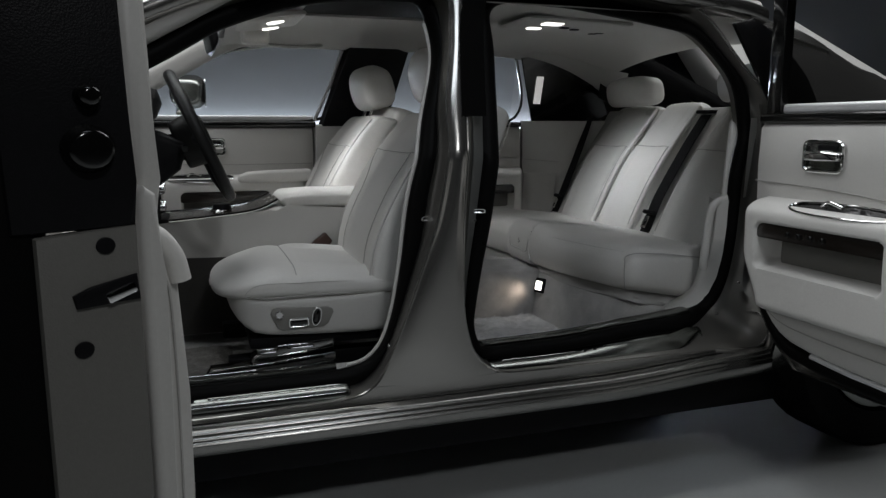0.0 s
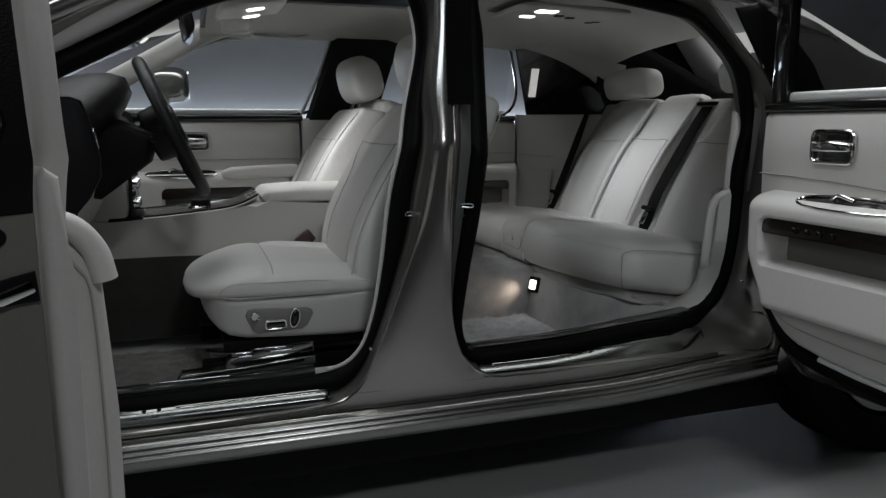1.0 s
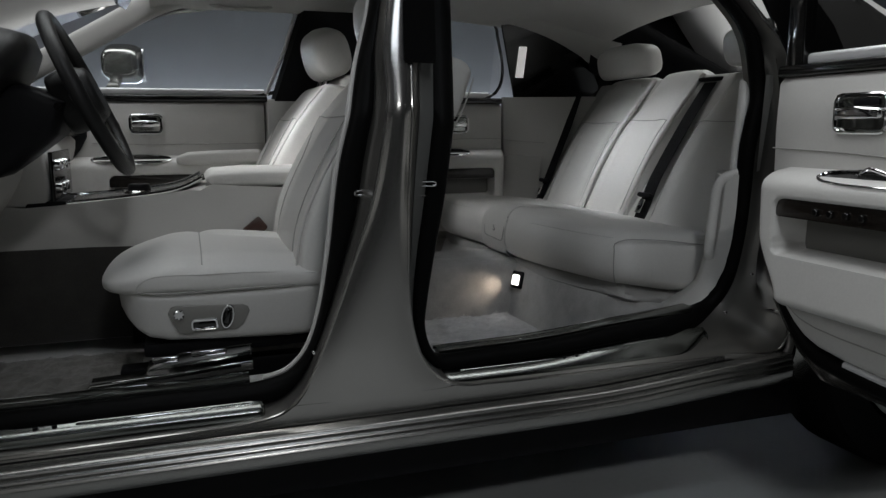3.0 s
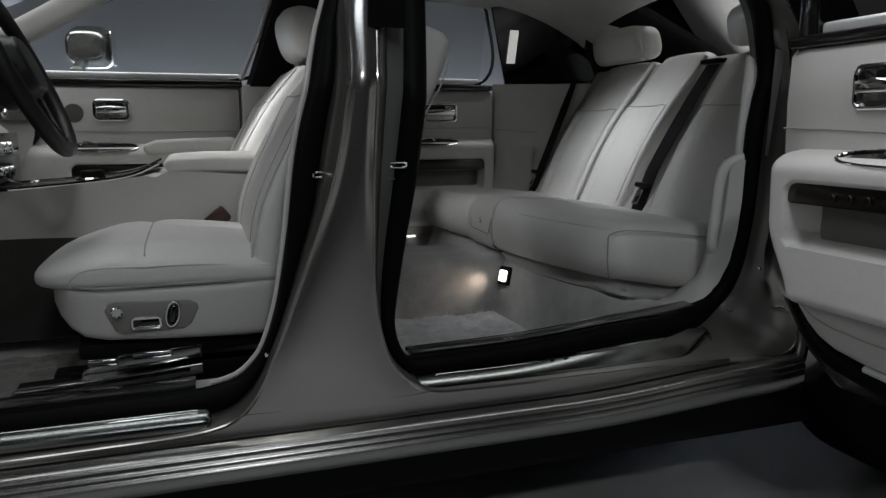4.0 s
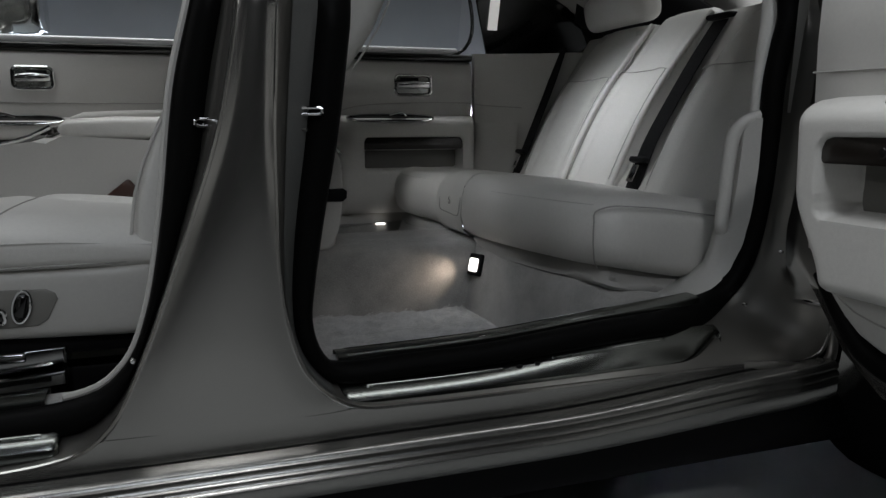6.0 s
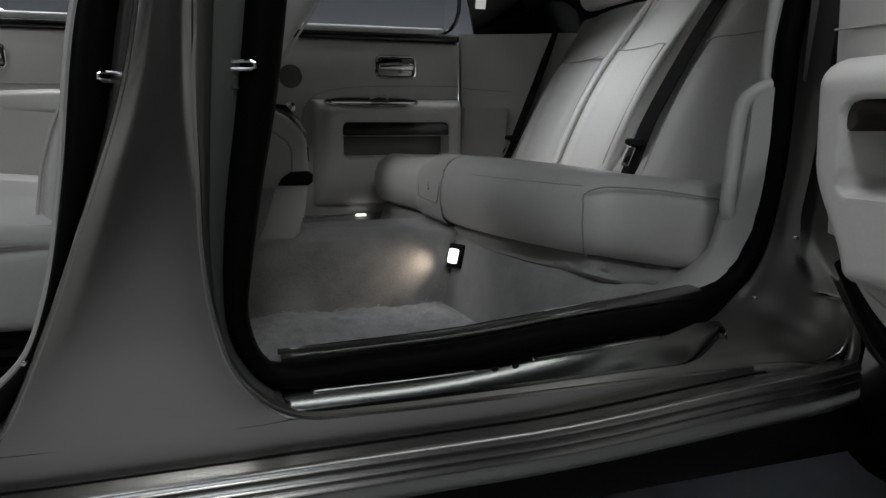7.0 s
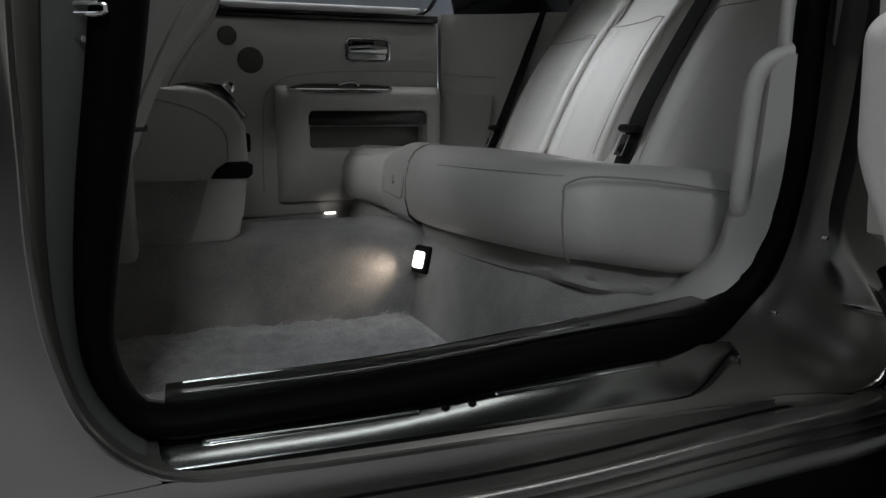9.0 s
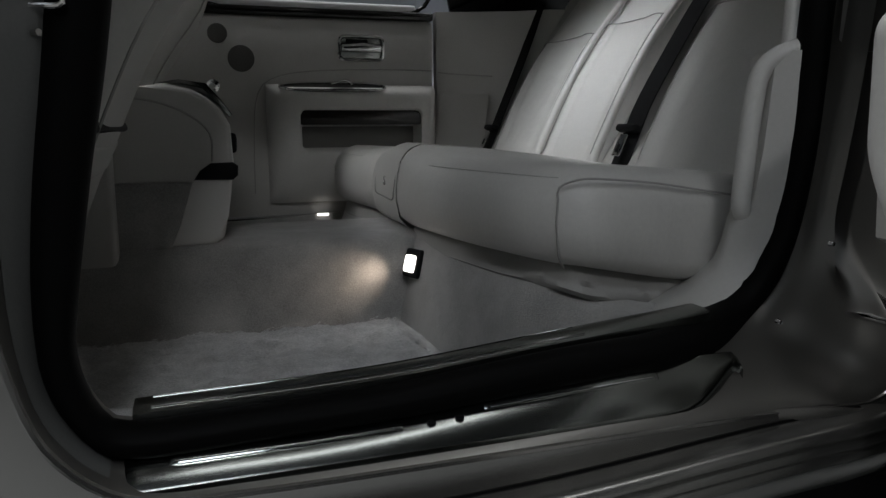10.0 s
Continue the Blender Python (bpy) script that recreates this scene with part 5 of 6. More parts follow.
part("flap_catch", tube(spline([(0.262, -0.06, 0.806), (0.274, -0.06, 0.818), (0.284, -0.06, 0.812), (0.280, -0.06, 0.800)], 12), 0.004, 8), CHROME, rcon, "chrome catch")
part("air_vent", rbox((0.303, -0.02, 0.702), (0.02, 0.10, 0.038), 0.006, 3), BLACK, rcon, "black rear air vent")
part("vent_wheel", rbox((0.313, -0.02, 0.702), (0.006, 0.016, 0.020), 0.002), SATIN, rcon)
part("drawer_handle", prism([(0.232, 0.638), (0.243, 0.655), (0.262, 0.668), (0.300, 0.669), (0.310, 0.662), (0.309, 0.645), (0.300, 0.637)], 0.284, "y", -0.142, 0.004), BLACK, rcon, "black recessed drawer pull")
pts = [(0.09, -0.1355, 0.786), (0.159, -0.1355, 0.780), (0.210, -0.1355, 0.764), (0.248, -0.1355, 0.740), (0.265, -0.1355, 0.715), (0.265, -0.1355, 0.671)]
part("seam", tube(spline(pts, 20), 0.002, 5), SEAM, rcon, "stitched seam")

# ---------------------------------------------------------------- dashboard and wheel
bm = bmesh.new()
rows = []
for i in range(31):
    y = mix(-0.76, 0.76, i / 30)
    hood = 0.075 * math.exp(-((y + 0.42) / 0.19) ** 4)
    out = hood / 0.075
    ctrl = [(-1.20, 1.04), (-1.02, 1.072 + hood * 0.3), (-0.86 + 0.03 * out, 1.080 + hood * 0.95), (-0.775 + 0.08 * out, 1.078 + hood * 1.2), (-0.745 + 0.082 * out, 1.045 + hood), (-0.775 + 0.05 * out, 0.995 + hood * 0.4), (-0.80, 0.935)]
    rows.append(spline([(x, y, z) for x, z in ctrl], 22))
skin(bm, rows, False)
dash = part("dashboard", bm, DARKLEATHER, car, "black leather dashboard top with instrument hood", 60)
bm = bmesh.new()
rows = []
for i in range(31):
    y = mix(-0.76, 0.76, i / 30)
    ctrl = [(-0.80, 0.94), (-0.765, 0.93), (-0.752, 0.895), (-0.785, 0.80), (-0.86, 0.70), (-0.98, 0.62)]
    rows.append(spline([(x, y, z) for x, z in ctrl], 16))
skin(bm, rows, False)
part("lower_dash", bm, TRIM, dash, "cream leather lower dashboard", 60)
part("knee_recess", prism([(-0.79, 0.955), (-0.74, 0.94), (-0.735, 0.925), (-0.80, 0.765), (-0.835, 0.735)], 0.11, "y", -0.655, 0.006), BLACK, dash, "black trim strip on the lower dashboard")
part("column_shroud", prism([(-0.80, 1.02), (-0.690, 1.052), (-0.600, 1.015), (-0.622, 0.942), (-0.697, 0.886), (-0.745, 0.850), (-0.80, 0.86)], 0.18, "y", -0.515, 0.022, 3), BLACK, dash, "black shroud of the steering column")
bm = prism([(-0.80, 0.99), (-0.742, 0.985), (-0.735, 0.93), (-0.79, 0.93)], 1.4, "y", -0.7, 0.006)
part("fascia_strip", bm, WOOD, dash, "dark walnut fascia strip")
for y in (-0.66, -0.20, 0.20, 0.66):
    part("vent_ring", tube([V(-0.735, y + 0.045 * math.cos(a), 0.985 + 0.045 * math.sin(a)) for a in (2 * math.pi * k / 24 for k in range(24))], 0.006, 8, None, True), CHROME, dash, "chrome vent ring")
for y in (-0.49, -0.42, -0.35):
    part("dial", superloft([((-0.775, y, 1.06), (0, 0.03, 0), (0, 0, 0.03)), ((-0.768, y, 1.06), (0, 0.03, 0), (0, 0, 0.03))], 20, 2, (0.002, 0.002)), GLOSS, dash, "dark instrument dial")
ends = [(-1.2, 1.05), (-0.84, 1.095), (-0.765, 1.098), (-0.744, 1.09), (-0.733, 1.061), (-0.713, 0.968), (-0.714, 0.924), (-0.74, 0.876), (-0.771, 0.84), (-0.86, 0.76), (-1.2, 0.60)]
for y in (-0.765, 0.735):
    part("end_panel", prism(ends, 0.03, "y", y, 0.006), BLACK, dash, "black end panel of the dashboard")
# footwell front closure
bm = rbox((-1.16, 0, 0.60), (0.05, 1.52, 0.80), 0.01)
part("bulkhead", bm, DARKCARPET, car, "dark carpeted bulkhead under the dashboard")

WC = V(-0.566, -0.425, 1.030)
tilt = pose(0, 0, 0, 0, 66.5, 0)
wm = Matrix.Translation(WC) @ tilt


def wpt(r, a, h=0.0):
    return wm @ V(r * math.cos(a), r * math.sin(a), h)


wheel = part("steering_wheel", tube([wpt(0.183, 2 * math.pi * k / 56) for k in range(56)], 0.0165, 12, None, True), DARKLEATHER, car, "black leather three-spoke steering wheel")
bm = superloft([(wm @ V(0, 0, -0.055), wm.to_3x3() @ V(0.07, 0, 0), wm.to_3x3() @ V(0, 0.075, 0)), (wm @ V(0, 0, -0.01), wm.to_3x3() @ V(0.075, 0, 0), wm.to_3x3() @ V(0, 0.085, 0)), (wm @ V(0, 0, 0.012), wm.to_3x3() @ V(0.06, 0, 0), wm.to_3x3() @ V(0, 0.07, 0))], 24, 3, (0.01, 0.012))
part("airbag_cover", bm, DARKLEATHER, wheel, "black steering wheel boss")
for a in (90, -90, 0):
    q = radians(a)
    part("spoke", tube([wpt(0.05, q, -0.012), wpt(0.12, q, -0.012), wpt(0.178, q, -0.002)], 0.014, 8), BLACK, wheel, "black wheel spoke")
    part("spoke_trim", tube([wpt(0.07, q, 0.004), wpt(0.16, q, 0.008)], 0.004, 6), CHROME, wheel, "chrome spoke trim")
bm = superloft([(wm @ V(0, 0, -0.26), V(0.0, 0.045, 0), wm.to_3x3() @ V(0.045, 0, 0)), (wm @ V(0, 0, -0.05), V(0, 0.04, 0), wm.to_3x3() @ V(0.04, 0, 0))], 20, 3, (0.01, 0.01))
part("steering_column", bm, BLACK, wheel, "black steering column shroud")
for y, sg in ((-0.10, -1), (0.10, 1)):
    part("stalk", tube([wm @ V(0.0, sg * 0.05, -0.06), wm @ V(0.01, sg * 0.16, -0.05)], 0.008, 8), CHROME, wheel, "chrome-tipped column stalk")

# ---------------------------------------------------------------- doors


def door(name, label, m, s, d):
    """A door in its own frame: u from the hinge, v inwards, z up; s is -1 where v runs along -y."""
    def P(u, v, z):
        return V(u, v * s, z)

    def flip(b):
        if s < 0:
            for w in b.verts:
                w.co.y = -w.co.y
        return b
    L, belt = d["length"], d["belt"]
    v1, v2 = 0.085, d.get("arm_v", 0.175)
    # outer skin and core
    b = bmesh.new()
    rows = []
    for i in range(13):
        u = mix(0.0, L, i / 12)
        low = d["low"](u)
        rows.append([P(u, 0.050, low + 0.012), P(u, 0.03, low), P(u, 0.008, low + 0.02), P(u, -0.004, mix(low, belt, 0.45)), P(u, 0.0, belt - 0.05), P(u, 0.02, belt), P(u, 0.05, belt + 0.004)])
    skin(b, rows, False)
    ob = part(name, b, PAINT, car, label, 50)
    ob.matrix_basis = m
    # upper trim panel
    b = bmesh.new()
    rows = []
    for i in range(25):
        u = mix(0.006, L - 0.02, i / 24)
        low = d["trim_low"](u) if "trim_low" in d else d["low"](u) + 0.03
        e = 0.012 * (1 - smooth(0, 0.02, min(u, L - 0.02 - u)))
        rows.append([P(u, 0.05, belt - 0.005), P(u, v1 - 0.012 - e, belt - 0.006), P(u, v1 - e, belt - 0.02), P(u, v1 + 0.004 - e, belt - 0.12), P(u, v1 - e, belt - 0.24), P(u, v1 - e, mix(low, belt, 0.3)), P(u, v1 - 0.01 - e, low), P(u, 0.04, low - 0.012)])
    skin(b, rows, False)
    b.faces.new([b.verts.new(P(L - 0.02, v, z)) for v, z in ((0.0, belt - 0.03), (0.06, belt - 0.01), (0.072, belt - 0.2), (0.062, d["low"](L) + 0.03), (0.0, d["low"](L) + 0.03))])
    part("trim_panel", b, TRIM, ob, "cream leather door panel", 60)
    # belt moulding: black strip and bright window rail
    part("belt_moulding", flip(rbox((L / 2, 0.066, belt + 0.008), (L - 0.01, 0.045, 0.026), 0.008, 3)), GLOSS, ob, "gloss black strip below the window")
    part("window_rail", flip(rbox((L / 2 + 0.02, 0.035, belt + 0.034), (L - 0.06, 0.026, 0.028), 0.009, 4)), BRIGHT, ob, "bright chrome window rail")
    # padded lower body with armrest and map pocket
    a0, a1, az0, az1 = d["arm"]
    p0, p1, pz0, pz1 = d["pocket"]
    b = bmesh.new()
    bs = d.get("bottom", 0.12)
    nu, nz = round((a1 - a0) / 0.006), round((az1 - az0) / 0.006)
    vs = []
    for i in range(nu + 1):
        col = []
        for j in range(nz + 1):
            z = az1 - (az1 - az0) * (1 - j / nz)
            e0 = a0 + d.get("slope", 0.0) * smooth(0.72, 0.56, z)
            u = mix(e0, a1, i / nu)
            eu = 1 - (1 - max(0, min(1, (u - e0) / 0.04))) ** 2.4
            eu *= 1 - (1 - max(0, min(1, (a1 - u) / 0.07))) ** 2.4
            ez = 1 - (1 - max(0, min(1, (az1 - z) / 0.05))) ** 2.6
            ez *= 1 - 0.96 * (1 - max(0, min(1, (z - az0) / bs))) ** 2.2
            v = v1 + (v2 - v1) * math.sqrt(max(0, eu * ez)) * (1 - d.get("taper", 0.25) * (az1 - z) / (az1 - az0))
            qu, qz = abs(u - (p0 + p1) / 2) - (p1 - p0) / 2 + 0.016, abs(z - (pz0 + pz1) / 2) - (pz1 - pz0) / 2 + 0.016
            edge = math.hypot(max(0, qu), max(0, qz)) + min(0, max(qu, qz)) - 0.016
            v = mix(v, min(v, v1 + 0.012), smooth(0.003, -0.008, edge))
            col.append(b.verts.new(P(u, v, z)))
        vs.append(col)
    for c0, c1 in zip(vs, vs[1:]):
        for i in range(len(c0) - 1):
            b.faces.new((c0[i], c0[i + 1], c1[i + 1], c1[i]))
    part("armrest", b, LEATHER, ob, "padded cream leather armrest with a map pocket", 75)
    # walnut strip above the pocket, with small buttons
    wz0 = pz1 - d.get("wood_h", 0.042)
    vf = v1 + (v2 - v1) * 0.93 * (1 - d.get("taper", 0.25) * (az1 - pz1) / (az1 - az0))
    w = part("wood_strip", flip(prism(round_rect(p0 - 0.006, p1 + 0.006, wz0, pz1 + 0.004, 0.008), 0.03, "y", vf - 0.032, 0.004)), WOOD, ob, "dark walnut strip above the map pocket")
    for k in range(d.get("buttons", 0)):
        u = p0 + 0.11 + 0.038 * k
        bt = flip(superloft([((u, vf - 0.004, (wz0 + pz1) / 2), (0.009, 0, 0), (0, 0, 0.009)), ((u, vf + 0.004, (wz0 + pz1) / 2), (0.008, 0, 0), (0, 0, 0.008))], 12, 2, (0.001, 0.002)))
        part("window_button", bt, GLOSS, ob, "small black window button")
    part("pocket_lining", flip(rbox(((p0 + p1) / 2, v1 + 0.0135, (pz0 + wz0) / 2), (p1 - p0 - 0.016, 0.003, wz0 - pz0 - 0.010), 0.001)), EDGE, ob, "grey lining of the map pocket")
    # pull dish with chrome rim on the armrest
    q0, q1, qz = d["pull"]
    qv = mix(v1, v2, 0.70)
    ring = []
    for a in (2 * math.pi * k / 40 for k in range(40)):
        cx, cy = sup(a, 2.4)
        ring.append(P(mix(q0, q1, 0.5) + (q1 - q0) / 2 * cx, qv + 0.024 * cy, az1 - 0.010 - 0.0145 * cy))
    qz = az1 - 0.012
    b = bmesh.new()
    lo = [p + V(0, 0, -0.002) for p in ring]
    b.faces.new([b.verts.new(p) for p in lo])
    part("pull_dish", b, GLOSS, ob, "dark recessed pull dish")
    part("pull_rim", tube(ring, 0.0034, 8, None, True), CHROME, ob, "chrome rim of the door pull")
    part("pull_lever", tube(spline([P(mix(q0, q1, 0.32), qv, qz + 0.010), P(mix(q0, q1, 0.38), qv, qz + 0.022), P(mix(q0, q1, 0.52), qv, qz + 0.012)], 10), 0.004, 8), CHROME, ob, "small chrome lever")
    # inner handle: chrome frame, dark dish, bar
    h0, h1, hz0, hz1 = d["handle"]
    rr = round_rect(h0, h1, hz0, hz1, 0.016)
    part("handle_dish", flip(prism(rr, 0.006, "y", v1 - 0.002, 0.002)), SATIN, ob, "polished handle dish")
    part("handle_rim", tube([P(u, v1 + 0.007, z) for u, z in rr], 0.0052, 8, None, True), CHROME, ob, "chrome handle rim")
    hb = [((h0 + 0.012, v1 + 0.012, mix(hz0, hz1, 0.5)), (0, 0.008, 0), (0, 0, 0.012)), ((mix(h0, h1, 0.5), v1 + 0.022, mix(hz0, hz1, 0.52)), (0, 0.009, 0), (0, 0, 0.014)), ((h1 - 0.012, v1 + 0.012, mix(hz0, hz1, 0.5)), (0, 0.008, 0), (0, 0, 0.011))]
    part("handle_bar", flip(superloft(hb, 16, 2.6, (0.006, 0.006))), CHROME, ob, "chrome release handle")
    part("handle_slot", flip(rbox((mix(h0, h1, 0.6), v1 + 0.006, hz1 - 0.016), ((h1 - h0) * 0.5, 0.006, 0.014), 0.003)), BLACK, ob)
    for u, z, r in d.get("speakers", ()):
        part("speaker", flip(superloft([((u, v1 - 0.004, z), (r, 0, 0), (0, 0, r)), ((u, v1 + 0.004, z), (r * 0.96, 0, 0), (0, 0, r * 0.96))], 32, 2, (0.001, 0.002))), GRILLE, ob, "round grey speaker grille")
    for pts in d.get("seams", ()):
        part("seam", tube([P(p.x, v1 + 0.004, p.z) for p in spline([(u, 0, z) for u, z in pts], 30)], 0.0018, 5), SEAM, ob, "stitched seam")
    # window glass and frame
    if d.get("glass"):
        b = bmesh.new()
        poly = d["glass"]
        b.faces.new([b.verts.new(P(u, 0.03 + 0.33 * (z - belt), z)) for u, z in poly])
        g = part("window_glass", b, GLASS, ob, "clear side window")
        g.visible_shadow = False
        fr = [P(u, 0.035 + 0.33 * (z - belt), z) for u, z in poly]
        part("window_frame", tube(spline(fr, 60, True), 0.007, 8, None, True), GLOSS, ob, "gloss black window frame")
    return ob


far_rear = dict(length=0.93, belt=1.062, low=lambda u: 0.43 + 0.02 * smooth(0.2, 0, u), arm=(0.008, 0.535, 0.50, 0.858), pocket=(0.072, 0.44, 0.660, 0.778), pull=(0.18, 0.50, 0.861), handle=(0.172, 0.310, 0.932, 1.004),
                bottom=0.10, speakers=((0.601, 0.930, 0.040), (0.665, 1.0, 0.029)), seams=(((0.01, 0.905), (0.20, 0.905), (0.42, 0.895), (0.53, 0.865), (0.565, 0.80), (0.575, 0.66), (0.578, 0.53)),), arm_v=0.165)
far_rear["glass"] = [(0.05, 1.09), (0.69, 1.09), (0.665, 1.22), (0.62, 1.40), (0.40, 1.415), (0.12, 1.395), (0.055, 1.36)]
door("rear_door_far", "closed far rear door with cream leather and walnut", pose(0.985, 0.85, 0, 0, 0, 180), 1, far_rear)


def door_sweep(u):
    """The curved lower edge of the open rear door's trim."""
    return interp([(0.06, 0.60), (0.10, 0.540), (0.125, 0.508), (0.153, 0.484), (0.194, 0.466), (0.27, 0.454), (0.394, 0.444), (0.7, 0.436), (1.0, 0.434)], u)


near_rear = dict(far_rear, glass=None, buttons=4, pocket=(0.132, 0.53, 0.674, 0.796), arm=(0.060, 0.93, 0.545, 0.862), bottom=0.03, slope=0.055, taper=0.1, pull=(0.222, 0.54, 0.865), handle=(0.188, 0.314, 0.943, 1.020), low=lambda u: 0.360 + 0.16 * (1 - smooth(0.0, 0.14, u)), trim_low=door_sweep, belt=1.074, wood_h=0.038, arm_v=0.19, length=1.0)
near_rear["seams"] = (((0.01, 0.905), (0.20, 0.90), (0.42, 0.885), (0.60, 0.86)),)
nr = door("rear_door", "open rear-hinged door with cream leather and walnut", pose(1.06, -0.88, 0, 0, 0, -90), -1, near_rear)
far_front = dict(length=0.96, belt=1.062, low=lambda u: 0.42, arm=(0.03, 0.92, 0.50, 0.85), pocket=(0.36, 0.73, 0.60, 0.778), pull=(0.30, 0.58, 0.853), handle=(0.438, 0.552, 0.938, 1.006),
                 speakers=((0.37, 0.96, 0.034),), seams=(((0.30, 0.90), (0.5, 0.895), (0.93, 0.895)),), arm_v=0.165)
far_front["glass"] = [(0.12, 1.09), (0.955, 1.09), (1.03, 1.25), (1.085, 1.405), (1.03, 1.425), (0.76, 1.415), (0.58, 1.375), (0.40, 1.29), (0.24, 1.20), (0.12, 1.13)]
ff = door("front_door_far", "closed far front door with cream leather and walnut", pose(-1.0, 0.85, 0, 0, 0, 0), -1, far_front)
pad = [((u, -v, z), (0, w, 0), (0, 0, h)) for u, v, z, w, h in ((0.612, 0.145, 0.836, 0.030, 0.018), (0.64, 0.148, 0.840, 0.034, 0.025), (0.74, 0.150, 0.843, 0.035, 0.027), (0.90, 0.150, 0.846, 0.035, 0.028))]
part("armrest_pad", superloft(pad, 32, 3.2, (0.016, 0.02)), LEATHER, ff, "rounded cream leather arm pad")
us = [mix(0.088, 0.98, k / 40) for k in range(41)]
bm = bmesh.new()
skin(bm, [[V(u, v, door_sweep(u) + max(0.004, 0.572 - door_sweep(u)) * f) for v, f in ((-0.080, 1.0), (-0.104, 0.92), (-0.112, 0.5), (-0.106, 0.1), (-0.098, 0.0), (-0.06, -0.06))] for u in us], False)
lower = part("lower_trim", bm, TRIM, nr, "cream lower trim sweeping along the door's foot", 60)
part("seam", tube([V(u, -0.1125, door_sweep(u) + 0.42 * max(0.004, 0.572 - door_sweep(u))) for u in us], 0.0014, 5), SEAM, lower, "stitched seam")
part("lower_strip", tube([V(u, -0.092, door_sweep(u) - 0.011) for u in us[8:]], 0.0075, 8), BRIGHT, nr, "bright strip along the lower door edge")
part("lower_seal", tube([V(u, -0.078, door_sweep(u) - 0.032) for u in [0.06, 0.075] + us], 0.021, 10), RUBBER, nr, "black rubber seal under the door")
# upper far centre pillar, black above the belt and cream below
bm = bmesh.new()
rows = []
for i in range(12):
    z = mix(1.04, 1.42, i / 11)
    lean = (z - 1.05) * 0.33
    rows.append([V(-0.035 + lean, 0.80 - (z - 1.05) * 0.3, z), V(-0.02 + lean, 0.765 - (z - 1.05) * 0.3, z), V(0.20 + lean, 0.765 - (z - 1.05) * 0.3, z), V(0.285 + lean * 0.8, 0.80 - (z - 1.05) * 0.3, z)])
skin(bm, rows, False)
part("far_pillar_cover", bm, BLACK, car, "black upper trim of the far centre pillar")
bm = rbox((0.02, 0.80, 0.74), (0.14, 0.08, 0.66), 0.012)
part("far_pillar_trim", bm, TRIM, car, "cream lower trim of the far centre pillar")

# window frame of the open rear door, its glass wound down
part("window_post", rbox((0.018, -0.035, 1.27), (0.056, 0.035, 0.40), 0.008), GLOSS, nr, "gloss black upright of the door window frame")
part("window_header", rbox((0.45, -0.085, 1.455), (0.85, 0.03, 0.035), 0.008), GLOSS, nr, "gloss black top of the door window frame")

# ---------------------------------------------------------------- open front door, seen at its latch edge
fd_m = pose(-1.27, -0.87, 0, 0, 0, -65.6)
near_front = dict(length=1.16, belt=1.062, low=lambda u: 0.36, arm=(0.10, 1.02, 0.48, 0.86), pocket=(0.30, 0.75, 0.62, 0.77), pull=(0.35, 0.65, 0.85), handle=(0.42, 0.54, 0.94, 1.006), speakers=(), arm_v=0.185)
fdoor = door("front_door", "open front door seen at its latch edge", fd_m, 1, near_front)
plain = set(fdoor.children)
LE = 1.10
bm = prism([(0.006, 0.30), (0.012, 1.06), (0.05, 1.06), (0.060, 0.955), (0.060, 0.30)], 0.02, "x", LE - 0.02, 0.004)
part("seal_strip", bm, RUBBER, fdoor, "black rubber seal along the door edge")
bm = prism([(0.058, 0.29), (0.058, 0.948), (0.150, 0.955), (0.150, 0.29)], 0.02, "x", LE - 0.012, 0.006)
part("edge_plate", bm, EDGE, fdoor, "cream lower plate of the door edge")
bm = prism([(0.040, 0.952), (0.030, 1.26), (0.145, 1.26), (0.152, 1.0), (0.150, 0.952)], 0.02, "x", LE - 0.014, 0.006)
part("edge_cover", bm, BLACK, fdoor, "black upper cover of the door edge")
for v, z, r in ((0.110, 1.035, 0.026), (0.112, 1.088, 0.013)):
    part("buffer", superloft([((LE + 0.004, v, z), (0, r, 0), (0, 0, r)), ((LE + 0.014, v, z), (0, r * 0.8, 0), (0, 0, r * 0.8))], 24, 2, (0.002, 0.006)), GLOSS, fdoor, "round glossy black door buffer")
for v, z in ((0.118, 0.935), (0.092, 0.828)):
    part("plug", superloft([((LE + 0.007, v, z), (0, 0.009, 0), (0, 0, 0.009)), ((LE + 0.009, v, z), (0, 0.009, 0), (0, 0, 0.009))], 16, 2, (0.001, 0.001)), BLACK, fdoor, "round black plug")
part("latch", prism([(0.088, 0.872), (0.085, 0.886), (0.10, 0.893), (0.145, 0.902), (0.147, 0.874)], 0.006, "x", LE + 0.006, 0.002), BLACK, fdoor, "black door latch recess")
part("latch_hook", rbox((LE + 0.013, 0.128, 0.884), (0.006, 0.03, 0.012), 0.003, 2, pose(0, 0, 0, 20, 0, 0)), CHROME, fdoor, "bright latch hook")
bm = prism([(0.154, 0.29), (0.154, 0.985), (0.160, 0.995), (0.172, 0.985), (0.176, 0.90), (0.176, 0.29)], 0.05, "x", LE - 0.045, 0.008, 3)
part("edge_trim", bm, TRIM, fdoor, "cream leather edge of the door panel")
bm = prism([(0.166, 0.99), (0.160, 1.20), (0.184, 1.20), (0.188, 1.0), (0.182, 0.93), (0.166, 0.93)], 0.06, "x", LE - 0.085, 0.008, 3)
part("inner_edge", bm, TRIM, fdoor, "cream inner edge of the door panel")

